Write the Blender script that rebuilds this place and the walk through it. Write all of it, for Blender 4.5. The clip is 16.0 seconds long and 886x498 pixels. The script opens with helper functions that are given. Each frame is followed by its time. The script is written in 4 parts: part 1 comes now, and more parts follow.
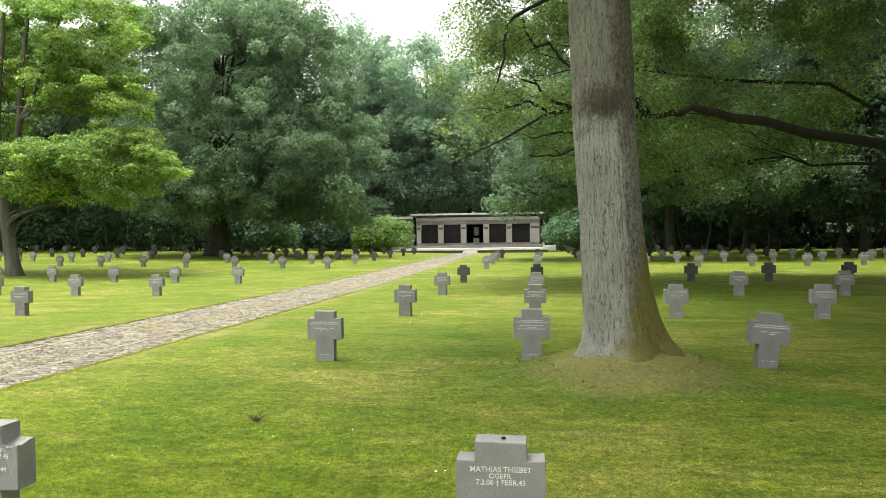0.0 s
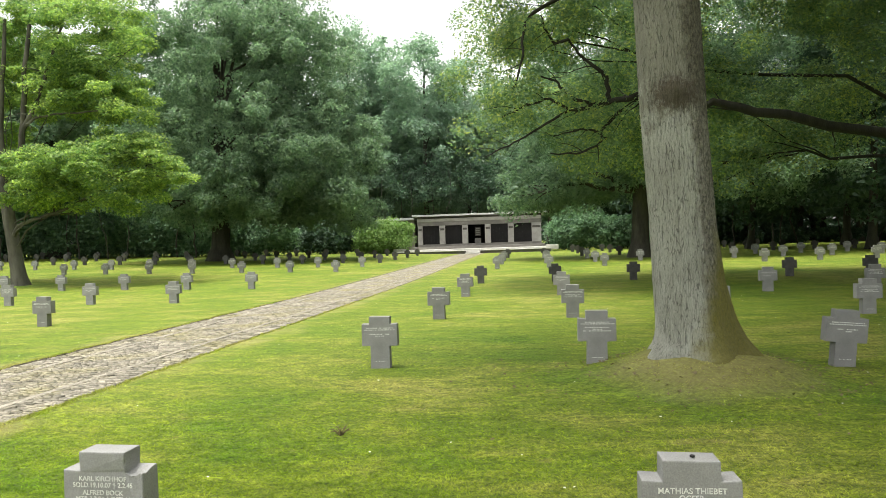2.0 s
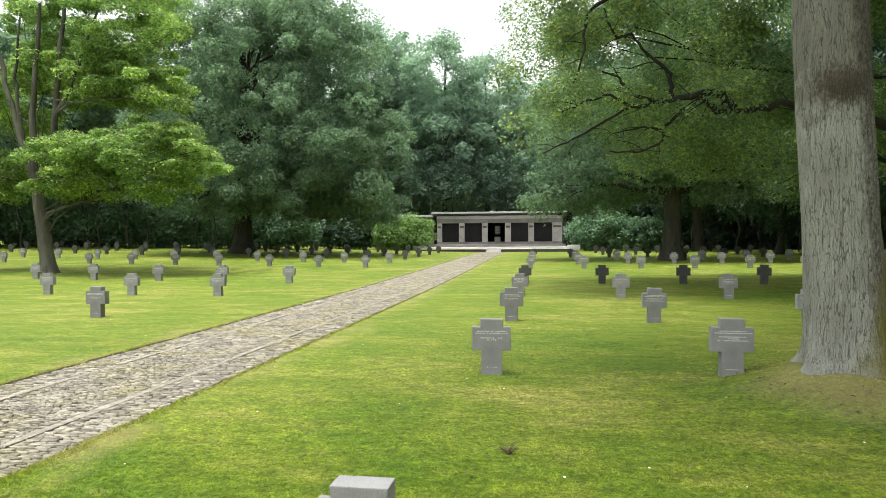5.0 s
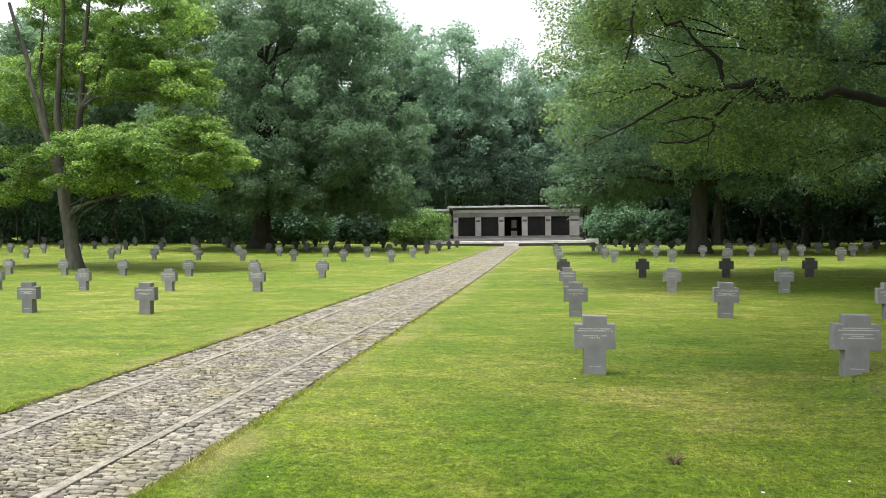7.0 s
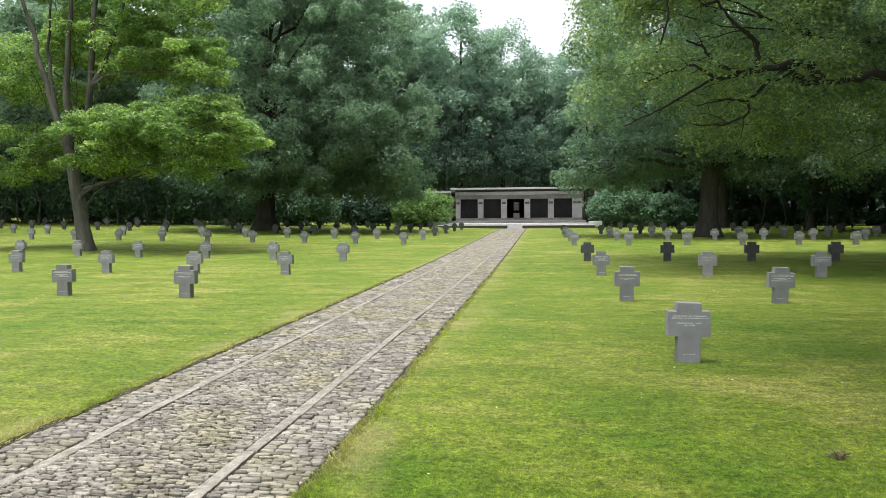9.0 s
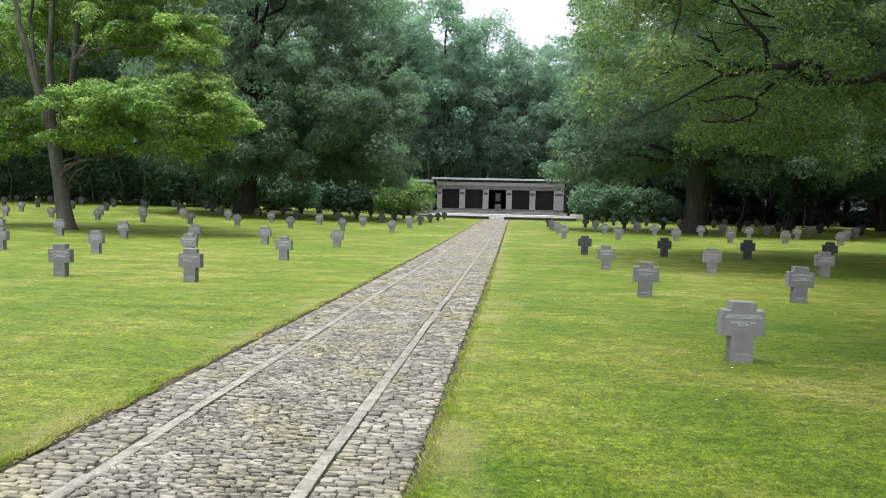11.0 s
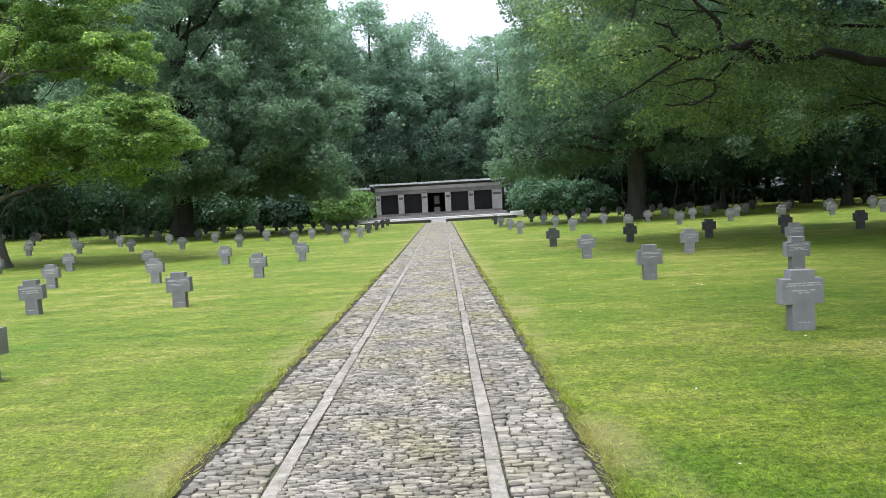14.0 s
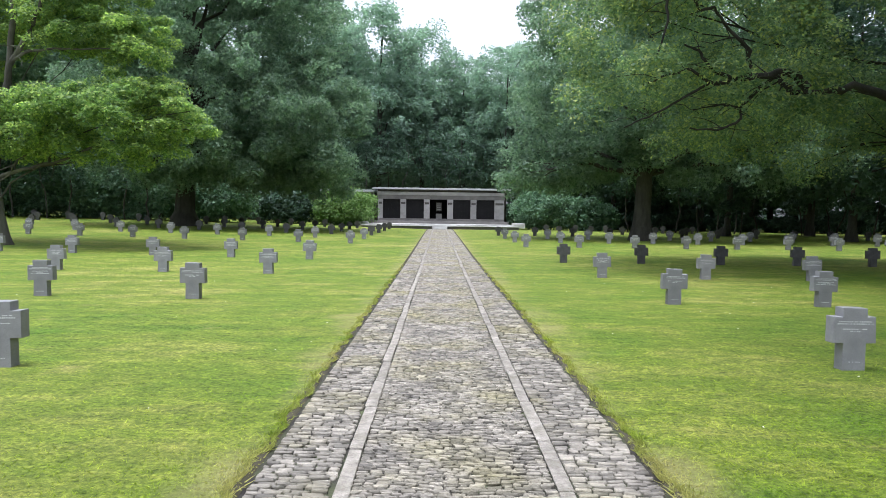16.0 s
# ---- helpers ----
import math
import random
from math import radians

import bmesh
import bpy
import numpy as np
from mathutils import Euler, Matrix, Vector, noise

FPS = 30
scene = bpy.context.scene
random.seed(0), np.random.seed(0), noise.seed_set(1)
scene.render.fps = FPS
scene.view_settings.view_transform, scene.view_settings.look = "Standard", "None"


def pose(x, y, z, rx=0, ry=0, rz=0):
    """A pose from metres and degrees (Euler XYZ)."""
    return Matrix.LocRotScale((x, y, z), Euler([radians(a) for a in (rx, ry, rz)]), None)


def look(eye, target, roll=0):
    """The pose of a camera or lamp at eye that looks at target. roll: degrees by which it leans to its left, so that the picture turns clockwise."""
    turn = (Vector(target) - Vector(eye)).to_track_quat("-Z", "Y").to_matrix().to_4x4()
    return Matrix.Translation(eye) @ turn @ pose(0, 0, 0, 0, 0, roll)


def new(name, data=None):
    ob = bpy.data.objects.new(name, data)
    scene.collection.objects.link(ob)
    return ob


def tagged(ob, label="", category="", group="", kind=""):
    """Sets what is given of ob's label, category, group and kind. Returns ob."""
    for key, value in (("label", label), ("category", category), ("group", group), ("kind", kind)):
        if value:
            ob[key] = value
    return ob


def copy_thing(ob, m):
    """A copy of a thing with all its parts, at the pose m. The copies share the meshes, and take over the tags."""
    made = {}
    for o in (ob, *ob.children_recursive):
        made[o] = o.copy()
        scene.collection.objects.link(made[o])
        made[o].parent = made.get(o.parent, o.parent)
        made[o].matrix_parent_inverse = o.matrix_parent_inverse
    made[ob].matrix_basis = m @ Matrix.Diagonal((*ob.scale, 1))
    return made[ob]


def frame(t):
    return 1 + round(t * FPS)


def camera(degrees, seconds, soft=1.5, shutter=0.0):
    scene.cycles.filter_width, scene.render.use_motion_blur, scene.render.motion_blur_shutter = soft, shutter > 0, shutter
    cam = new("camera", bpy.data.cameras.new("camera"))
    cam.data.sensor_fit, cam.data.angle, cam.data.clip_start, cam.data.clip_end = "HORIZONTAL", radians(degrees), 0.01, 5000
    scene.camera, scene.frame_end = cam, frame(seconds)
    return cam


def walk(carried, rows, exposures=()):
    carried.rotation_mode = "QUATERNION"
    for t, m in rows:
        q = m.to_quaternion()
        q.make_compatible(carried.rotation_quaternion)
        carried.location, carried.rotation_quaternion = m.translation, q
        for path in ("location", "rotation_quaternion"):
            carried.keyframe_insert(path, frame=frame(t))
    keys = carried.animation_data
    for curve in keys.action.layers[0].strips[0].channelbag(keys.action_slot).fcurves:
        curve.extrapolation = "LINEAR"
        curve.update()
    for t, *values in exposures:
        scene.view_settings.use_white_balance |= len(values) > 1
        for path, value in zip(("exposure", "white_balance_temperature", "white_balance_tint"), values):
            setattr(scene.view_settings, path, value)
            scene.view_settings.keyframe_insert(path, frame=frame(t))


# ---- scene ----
PATH = [
    (0, (6.669, -3.788, 1.465), (6.397, -1.807, 1.445), -0.7),
    (0.5, (6.483, -3.723, 1.467), (6.197, -1.744, 1.45), -0.5),
    (1, (6.301, -3.598, 1.488), (6.011, -1.62, 1.468), 0.2),
    (1.5, (6.113, -3.556, 1.478), (5.837, -1.575, 1.471), -0.2),
    (2, (5.883, -3.61, 1.488), (5.626, -1.627, 1.47), -1.8),
    (2.5, (5.716, -3.533, 1.479), (5.442, -1.552, 1.458), 0.1),
    (3, (5.494, -3.398, 1.489), (5.198, -1.42, 1.45), -0.5),
    (3.2, (5.414, -3.388, 1.501), (5.125, -1.409, 1.466), 0.1),
    (5.3, (4.446, -3.141, 1.506), (4.169, -1.16, 1.486), -0.4),
    (5.5, (4.365, -3.105, 1.495), (4.074, -1.127, 1.477), 0.4),
    (6, (4.076, -3.028, 1.478), (3.775, -1.051, 1.457), 0.1),
    (6.5, (3.808, -2.983, 1.49), (3.51, -1.006, 1.446), 0.7),
    (7, (3.532, -2.932, 1.498), (3.235, -0.955, 1.458), -0.6),
    (7.5, (3.268, -2.93, 1.508), (2.964, -0.954, 1.473), 0.6),
    (8, (2.964, -2.898, 1.508), (2.657, -0.923, 1.454), -0.6),
    (8.5, (2.731, -2.911, 1.518), (2.439, -0.935, 1.422), -0.5),
    (9, (2.487, -2.867, 1.534), (2.211, -0.888, 1.442), -0.4),
    (9.2, (2.407, -2.864, 1.528), (2.144, -0.883, 1.439), 0.8),
    (11.3, (1.527, -2.631, 1.52), (1.339, -0.643, 1.397), 1.0),
    (11.5, (1.429, -2.596, 1.501), (1.243, -0.608, 1.387), 0.4),
    (12, (1.188, -2.534, 1.469), (1.055, -0.542, 1.353), -0.9),
    (12.5, (1.01, -2.535, 1.448), (0.902, -0.543, 1.299), 0.5),
    (13, (0.805, -2.481, 1.449), (0.682, -0.49, 1.311), -3.5),
    (13.5, (0.614, -2.439, 1.442), (0.516, -0.445, 1.334), -2.5),
    (14, (0.38, -2.463, 1.435), (0.376, -0.466, 1.326), -3.3),
    (14.5, (0.237, -2.544, 1.467), (0.253, -0.548, 1.34), -0.2),
    (15, (0.102, -2.373, 1.482), (0.071, -0.377, 1.361), -0.2),
    (15.5, (0.019, -2.251, 1.469), (-0.053, -0.255, 1.362), 0.9),
    (16, (-0.116, -2.212, 1.456), (-0.103, -0.214, 1.367), 0.8),
]
cam = camera(64.2, 16.0, 0.85)
walk(cam, [(t, look(eye, target, roll)) for t, eye, target, roll in PATH],
     exposures=[(0, 1.46, 6900, 6), (6.5, 1.24, 6400, 9), (8, 1.14, 6250, 11), (12, 1.13, 5900, 13), (16, 1.18, 5680, 16)])

# ---------- light ----------
world = bpy.data.worlds.new("overcast_sky")
scene.world = world
world.use_nodes = True
wn, wl = world.node_tree.nodes, world.node_tree.links
sky = wn.new("ShaderNodeTexSky")
sky.sky_type, sky.sun_disc = "NISHITA", False
sky.sun_elevation, sky.sun_rotation = radians(81), radians(234)
sky.air_density, sky.dust_density, sky.ozone_density = 1.0, 4.0, 1.0
hsv = wn.new("ShaderNodeHueSaturation")
hsv.inputs["Saturation"].default_value = 0.12
wl.new(sky.outputs[0], hsv.inputs["Color"])
wl.new(hsv.outputs[0], wn["Background"].inputs["Color"])
wn["Background"].inputs["Strength"].default_value = 0.15

sun = new("sun", bpy.data.lights.new("sun", "SUN"))
sun.data.energy, sun.data.angle, sun.data.color = 1.8, radians(24), (1.0, 0.97, 0.9)
sun.matrix_world = look((-7, -5, 56), (0, 0, 0))

# ---------- materials ----------
def shell(name, rough):
    m = bpy.data.materials.new(name)
    m.use_nodes = True
    p = m.node_tree.nodes["Principled BSDF"]
    p.inputs["Roughness"].default_value = rough
    return m, m.node_tree.nodes, m.node_tree.links, p


def noise_node(n, l, vec, scale, detail=5, rough=0.6):
    t = n.new("ShaderNodeTexNoise")
    t.inputs["Scale"].default_value, t.inputs["Detail"].default_value = scale, detail
    t.inputs["Roughness"].default_value = rough
    l.new(vec, t.inputs["Vector"])
    return t.outputs["Fac"]


def ramp_node(n, l, fac, stops):
    r = n.new("ShaderNodeValToRGB")
    while len(r.color_ramp.elements) < len(stops):
        r.color_ramp.elements.new(0.5)
    for e, (pos, col) in zip(r.color_ramp.elements, stops):
        e.position, e.color = pos, (*col, 1)
    l.new(fac, r.inputs["Fac"])
    return r.outputs["Color"]


def mix_node(n, l, fac, a, b, kind="MIX"):
    x = n.new("ShaderNodeMix")
    x.data_type, x.blend_type = "RGBA", kind
    for sock, v in ((x.inputs[0], fac), (x.inputs[6], a), (x.inputs[7], b)):
        if isinstance(v, (int, float)):
            sock.default_value = v
        elif isinstance(v, tuple):
            sock.default_value = (*v, 1)
        else:
            l.new(v, sock)
    return x.outputs[2]


def math_node(n, l, op, a, b=0.0):
    x = n.new("ShaderNodeMath")
    x.operation = op
    for sock, v in zip(x.inputs, (a, b)):
        if isinstance(v, (int, float)):
            sock.default_value = v
        else:
            l.new(v, sock)
    return x.outputs[0]


def bump_node(n, l, p, height, strength, dist):
    b = n.new("ShaderNodeBump")
    b.inputs["Strength"].default_value, b.inputs["Distance"].default_value = strength, dist
    l.new(height, b.inputs["Height"])
    l.new(b.outputs[0], p.inputs["Normal"])


def where(n, l, stretch=(1, 1, 1), local=False):
    if local:
        src = n.new("ShaderNodeTexCoord").outputs["Object"]
    else:
        src = n.new("ShaderNodeNewGeometry").outputs["Position"]
    mp = n.new("ShaderNodeMapping")
    mp.inputs["Scale"].default_value = stretch
    l.new(src, mp.inputs["Vector"])
    return mp.outputs[0]


def surf(name, dark, light, scale, rough=0.8, bump=0.3, dist=0.01, fine=60.0, stretch=(1, 1, 1), vary="", amount=0.3, local=False,
         stain=None, metal=0.0):
    """A weathered surface: coarse tone, fine grain, relief, and a tone of its own for each piece."""
    m, n, l, p = shell(name, rough)
    v = where(n, l, stretch, local)
    coarse, grain = noise_node(n, l, v, scale), noise_node(n, l, v, fine, 4)
    col = ramp_node(n, l, coarse, ((0.3, dark), (0.7, light)))
    col = mix_node(n, l, 0.5, col, ramp_node(n, l, grain, ((0.3, (0.55,) * 3), (0.7, (1.25,) * 3))), "MULTIPLY")
    if stain:
        col = mix_node(n, l, ramp_node(n, l, noise_node(n, l, v, scale * 0.37, 6), ((0.46, (0, 0, 0)), (0.66, (0.8,) * 3))), col, stain)
    if vary:
        rnd = n.new("ShaderNodeObjectInfo").outputs["Random"] if vary == "object" else n.new("ShaderNodeNewGeometry").outputs["Random Per Island"]
        col = mix_node(n, l, 1.0, col, ramp_node(n, l, rnd, ((0.0, (1 - amount,) * 3), (1.0, (1 + amount,) * 3))), "MULTIPLY")
    l.new(col, p.inputs["Base Color"])
    p.inputs["Metallic"].default_value = metal
    bump_node(n, l, p, math_node(n, l, "ADD", grain, math_node(n, l, "MULTIPLY", coarse, 1.5)), bump, dist)
    return m


def leafy(name, dark, light, through_light=0.35, patch=0.35, rough=0.55, sunny=None):
    """Leaves: a tone for each leaf, broad patches of tone, light passing through the blade."""
    m, n, l, p = shell(name, rough)
    rnd = n.new("ShaderNodeNewGeometry").outputs["Random Per Island"]
    big = noise_node(n, l, where(n, l), patch, 3)
    tone = math_node(n, l, "ADD", math_node(n, l, "MULTIPLY", rnd, 0.5), math_node(n, l, "MULTIPLY", big, 0.55))
    # sunny: yellow-green end tone, sunlit highlights put into the leaf colour
    col = ramp_node(n, l, tone, ((0.2, dark), (0.8, light)) if not sunny else ((0.2, dark), (0.6, light), (0.8, sunny)))
    l.new(col, p.inputs["Base Color"])
    p.inputs["Specular IOR Level"].default_value = 0.3
    tr = n.new("ShaderNodeBsdfTranslucent")
    l.new(mix_node(n, l, 1.0, col, (1.05, 1.25, 0.85), "MULTIPLY"), tr.inputs["Color"])
    mx = n.new("ShaderNodeMixShader")
    mx.inputs[0].default_value = through_light
    l.new(p.outputs[0], mx.inputs[1])
    l.new(tr.outputs[0], mx.inputs[2])
    l.new(mx.outputs[0], n["Material Output"].inputs["Surface"])
    return m


OAK_X, OAK_Y = 7.5, 4.15


def turf(name, blade):
    """Mown lawn: fresh and straw-coloured patches, faint mowing lanes, thin dry turf round the old oak."""
    m, n, l, p = shell(name, 0.75)
    v = where(n, l)
    broad, mid = noise_node(n, l, v, 0.22, 4), noise_node(n, l, where(n, l, (0.75, 1.2, 1)), 1.0, 6)
    fine = noise_node(n, l, v, 26, 8, 0.85)
    col = ramp_node(n, l, math_node(n, l, "ADD", math_node(n, l, "MULTIPLY", broad, 0.5), math_node(n, l, "MULTIPLY", mid, 0.5)),
                    ((0.36, (0.07, 0.131, 0.01)), (0.5, (0.124, 0.167, 0.019)), (0.67, (0.238, 0.23, 0.068))))
    lanes = noise_node(n, l, where(n, l, (0.16, 1.9, 1)), 1.5, 4, 0.6)
    col = mix_node(n, l, 0.28, col, ramp_node(n, l, lanes, ((0.38, (0.62, 0.68, 0.58)), (0.62, (1.3, 1.26, 1.25)))), "MULTIPLY")
    streak = noise_node(n, l, where(n, l, (0.85, 1.3, 1)), 4.5, 6, 0.72)
    col = mix_node(n, l, 0.55, col, ramp_node(n, l, streak, ((0.36, (0.42, 0.52, 0.38)), (0.64, (1.5, 1.42, 1.4)))), "MULTIPLY")
    tuft = noise_node(n, l, v, 13, 6, 0.75)
    col = mix_node(n, l, 0.6, col, ramp_node(n, l, tuft, ((0.38, (0.48, 0.58, 0.4)), (0.5, (0.98, 1.0, 0.96)), (0.64, (1.5, 1.42, 1.45)))), "MULTIPLY")
    if not blade:
        col = mix_node(n, l, 0.75, col, ramp_node(n, l, fine, ((0.36, (0.2, 0.25, 0.18)), (0.64, (1.75, 1.65, 1.55)))), "MULTIPLY")
    spot = ramp_node(n, l, noise_node(n, l, where(n, l, (0.8, 1.3, 1)), 1.5, 5, 0.65), ((0.62, (0, 0, 0)), (0.76, (0.6,) * 3)))
    col = mix_node(n, l, spot, col, mix_node(n, l, 0.5, (0.3, 0.25, 0.1), ramp_node(n, l, fine, ((0.3, (0.6,) * 3), (0.7, (1.3,) * 3))), "MULTIPLY"))
    # thin, straw-dry turf along the trodden margins of the path
    sep = n.new("ShaderNodeSeparateXYZ")
    l.new(v, sep.inputs[0])
    away = math_node(n, l, "MULTIPLY", math_node(n, l, "ABSOLUTE", sep.outputs[0]), 0.36)
    away = math_node(n, l, "ADD", away, math_node(n, l, "MULTIPLY", noise_node(n, l, v, 0.9, 5, 0.6), 0.9))
    col = mix_node(n, l, ramp_node(n, l, away, ((0.78, (0.6,) * 3), (1.0, (0, 0, 0)))), col, mix_node(n, l, 0.6, (0.27, 0.235, 0.1), ramp_node(n, l, fine, ((0.3, (0.6,) * 3), (0.7, (1.35,) * 3))), "MULTIPLY"))
    sub = n.new("ShaderNodeVectorMath")
    sub.operation = "DISTANCE"
    flat = n.new("ShaderNodeVectorMath")
    flat.operation = "MULTIPLY"
    flat.inputs[1].default_value = (1, 1, 0)
    l.new(v, flat.inputs[0])
    l.new(flat.outputs[0], sub.inputs[0])
    sub.inputs[1].default_value = (OAK_X + 0.1, OAK_Y - 0.2, 0)
    ring = math_node(n, l, "ADD", sub.outputs["Value"], math_node(n, l, "MULTIPLY", mid, 1.3))
    dry = ramp_node(n, l, math_node(n, l, "MULTIPLY", ring, 0.4), ((0.5, (1, 1, 1)), (0.74, (0, 0, 0))))
    col = mix_node(n, l, math_node(n, l, "MULTIPLY", dry, 0.62), col, mix_node(n, l, 0.6, (0.24, 0.2, 0.09), ramp_node(n, l, fine, ((0.3, (0.5,) * 3), (0.7, (1.35,) * 3))), "MULTIPLY"))
    if blade:
        rnd = n.new("ShaderNodeNewGeometry").outputs["Random Per Island"]
        col = mix_node(n, l, 1.0, col, ramp_node(n, l, rnd, ((0, (1.5, 1.55, 1.4)), (1, (2.5, 2.4, 2.3)))), "MULTIPLY")
        tr = n.new("ShaderNodeBsdfTranslucent")
        l.new(col, tr.inputs["Color"])
        mx = n.new("ShaderNodeMixShader")
        mx.inputs[0].default_value = 0.6
        l.new(p.outputs[0], mx.inputs[1])
        l.new(tr.outputs[0], mx.inputs[2])
        l.new(mx.outputs[0], n["Material Output"].inputs["Surface"])
    else:
        bump_node(n, l, p, math_node(n, l, "ADD", fine, noise_node(n, l, v, 9, 4)), 0.7, 0.03)
    p.inputs["Specular IOR Level"].default_value = 0.2
    l.new(col, p.inputs["Base Color"])
    return m


LAWN = turf("mown_lawn", False)
BLADE = turf("grass_blade", True)
SOIL = surf("damp_soil", (0.03, 0.026, 0.014), (0.075, 0.066, 0.032), 6, 0.95, 0.6)
SETT = surf("granite_sett", (0.128, 0.115, 0.093), (0.292, 0.266, 0.214), 2.2, 0.8, 1.0, 0.01, 38, vary="island", amount=0.45, stain=(0.205, 0.185, 0.09))
SETT_ONE = surf("granite_sett_single", (0.128, 0.115, 0.093), (0.292, 0.266, 0.214), 2.2, 0.8, 1.0, 0.01, 38, vary="object", amount=0.45, stain=(0.205, 0.185, 0.09))
KERB = surf("pale_kerb_stone", (0.15, 0.134, 0.108), (0.36, 0.328, 0.275), 13, 0.9, 1.0, 0.012, 70, stain=(0.17, 0.155, 0.115), vary="object", amount=0.12)
GRIT = surf("joint_grit", (0.012, 0.01, 0.008), (0.03, 0.026, 0.018), 5, 0.95, 0.6, stain=(0.07, 0.085, 0.03))
CROSS = surf("grey_basalt", (0.185, 0.183, 0.186), (0.25, 0.248, 0.25), 5, 0.85, 0.35, 0.003, 140, vary="object", amount=0.14, local=True)
CROSS_DARK = surf("dark_basalt", (0.05, 0.05, 0.049), (0.09, 0.089, 0.085), 6, 0.9, 0.35, 0.003, 140, vary="object", amount=0.2, local=True)
LETTER = surf("white_letter_paint", (0.45, 0.45, 0.44), (0.68, 0.68, 0.66), 30, 0.7, 0.1)
MAPLE_BARK = surf("grey_maple_bark", (0.03, 0.028, 0.022), (0.085, 0.08, 0.062), 4, 0.95, 0.8, 0.02, 22, stretch=(1, 1, 0.25), stain=(0.13, 0.13, 0.1))
DARK_BARK = surf("dark_bark", (0.026, 0.024, 0.02), (0.065, 0.06, 0.047), 3, 0.95, 0.8, 0.02, 22, stretch=(1, 1, 0.2))
# red oak bark coloured near-black so its limbs look shaded
BLACK_BARK = surf("shaded_black_bark", (0.014, 0.013, 0.011), (0.035, 0.032, 0.026), 3, 0.95, 0.8, 0.02, 22, stretch=(1, 1, 0.3))
PALE_STONE = surf("pale_terrace_stone", (0.4, 0.39, 0.37), (0.56, 0.55, 0.52), 1.2, 0.8, 0.2, 0.01, 40)
WALL_STONE = surf("grey_sandstone", (0.15, 0.14, 0.132), (0.25, 0.235, 0.22), 1.5, 0.85, 0.3, 0.01, 30, stain=(0.14, 0.13, 0.125))
PILLAR_STONE = surf("pillar_stone", (0.3, 0.285, 0.275), (0.42, 0.405, 0.39), 1.5, 0.85, 0.3, 0.01, 30)
RISER_STONE = surf("dark_riser_stone", (0.07, 0.065, 0.06), (0.13, 0.12, 0.11), 2, 0.9, 0.3, 0.01, 30)
ROOF_METAL = surf("weathered_zinc_roof", (0.4, 0.42, 0.42), (0.55, 0.56, 0.56), 0.8, 0.55, 0.1, 0.01, 20)
# near-black base puts the hall interior's darkness into panels and rear wall
BRONZE = surf("dark_bronze", (0.006, 0.0055, 0.006), (0.014, 0.012, 0.013), 2, 0.9, 0.1, 0.005, 40)
MAPLE = leafy("maple_leaf", (0.085, 0.16, 0.068), (0.25, 0.345, 0.11), 0.55, 0.3, sunny=(0.46, 0.54, 0.14))
OAK_LEAF = leafy("oak_leaf", (0.1, 0.162, 0.122), (0.25, 0.325, 0.238), 0.62)
DROOP_LEAF = leafy("red_oak_leaf", (0.075, 0.138, 0.08), (0.195, 0.27, 0.14), 0.5, 0.55, sunny=(0.4, 0.43, 0.13))
# pale bluish leaf colour with the distance haze painted in
HAZE_LEAF = leafy("haze_pale_woodland_leaf", (0.175, 0.255, 0.22), (0.305, 0.39, 0.33), 0.62)
# leaves coloured dark to stand for the shade inside the wood
SHADED_LEAF = leafy("shade_darkened_leaf", (0.032, 0.066, 0.046), (0.085, 0.138, 0.092), 0.35)
RHODO = leafy("rhododendron_leaf", (0.06, 0.13, 0.075), (0.2, 0.31, 0.19), 0.35, 0.8, 0.55)
BRIGHT_BUSH = leafy("bright_bush_leaf", (0.09, 0.17, 0.045), (0.25, 0.37, 0.12), 0.35, 0.8, 0.45)
PETAL = surf("white_petal", (0.7, 0.7, 0.66), (0.8, 0.8, 0.78), 40, 0.7, 0.1)
WEED = surf("withered_weed", (0.08, 0.06, 0.03), (0.16, 0.13, 0.07), 30, 0.9, 0.2)

# ---------- mesh helpers ----------
def link(name, me, mat, parent=None, label="", smooth=False):
    me.materials.append(mat)
    if smooth:
        me.polygons.foreach_set("use_smooth", np.ones(len(me.polygons), bool))
    ob = new(name, me)
    if parent:
        ob.parent = parent
    if label:
        ob["label"] = label
    return ob


def part(name, bm, mat, parent, label="", smooth=False):
    me = bpy.data.meshes.new(name)
    bm.to_mesh(me)
    bm.free()
    return link(name, me, mat, parent, label, smooth)


def quads(name, verts, faces):
    """A mesh from arrays: verts n x 3, faces m x k."""
    me = bpy.data.meshes.new(name)
    faces = np.asarray(faces, np.int32)
    k = faces.shape[1]
    me.vertices.add(len(verts))
    me.vertices.foreach_set("co", np.asarray(verts, np.float32).ravel())
    me.loops.add(faces.size)
    me.loops.foreach_set("vertex_index", faces.ravel())
    me.polygons.add(len(faces))
    me.polygons.foreach_set("loop_start", np.arange(0, faces.size, k, dtype=np.int32))
    me.update(calc_edges=True)
    me.validate()
    return me


def block(bm, x0, x1, y0, y1, z0, z1, bevel=0.0):
    """A box with rounded edges, added to bm."""
    made = bmesh.ops.create_cube(bm, size=1.0)["verts"]
    for v in made:
        v.co = Vector((x0 + (v.co.x + 0.5) * (x1 - x0), y0 + (v.co.y + 0.5) * (y1 - y0), z0 + (v.co.z + 0.5) * (z1 - z0)))
    if bevel:
        edges = list({e for v in made for e in v.link_edges})
        bmesh.ops.bevel(bm, geom=edges, offset=bevel, segments=2, affect="EDGES", profile=0.6)
    return bm


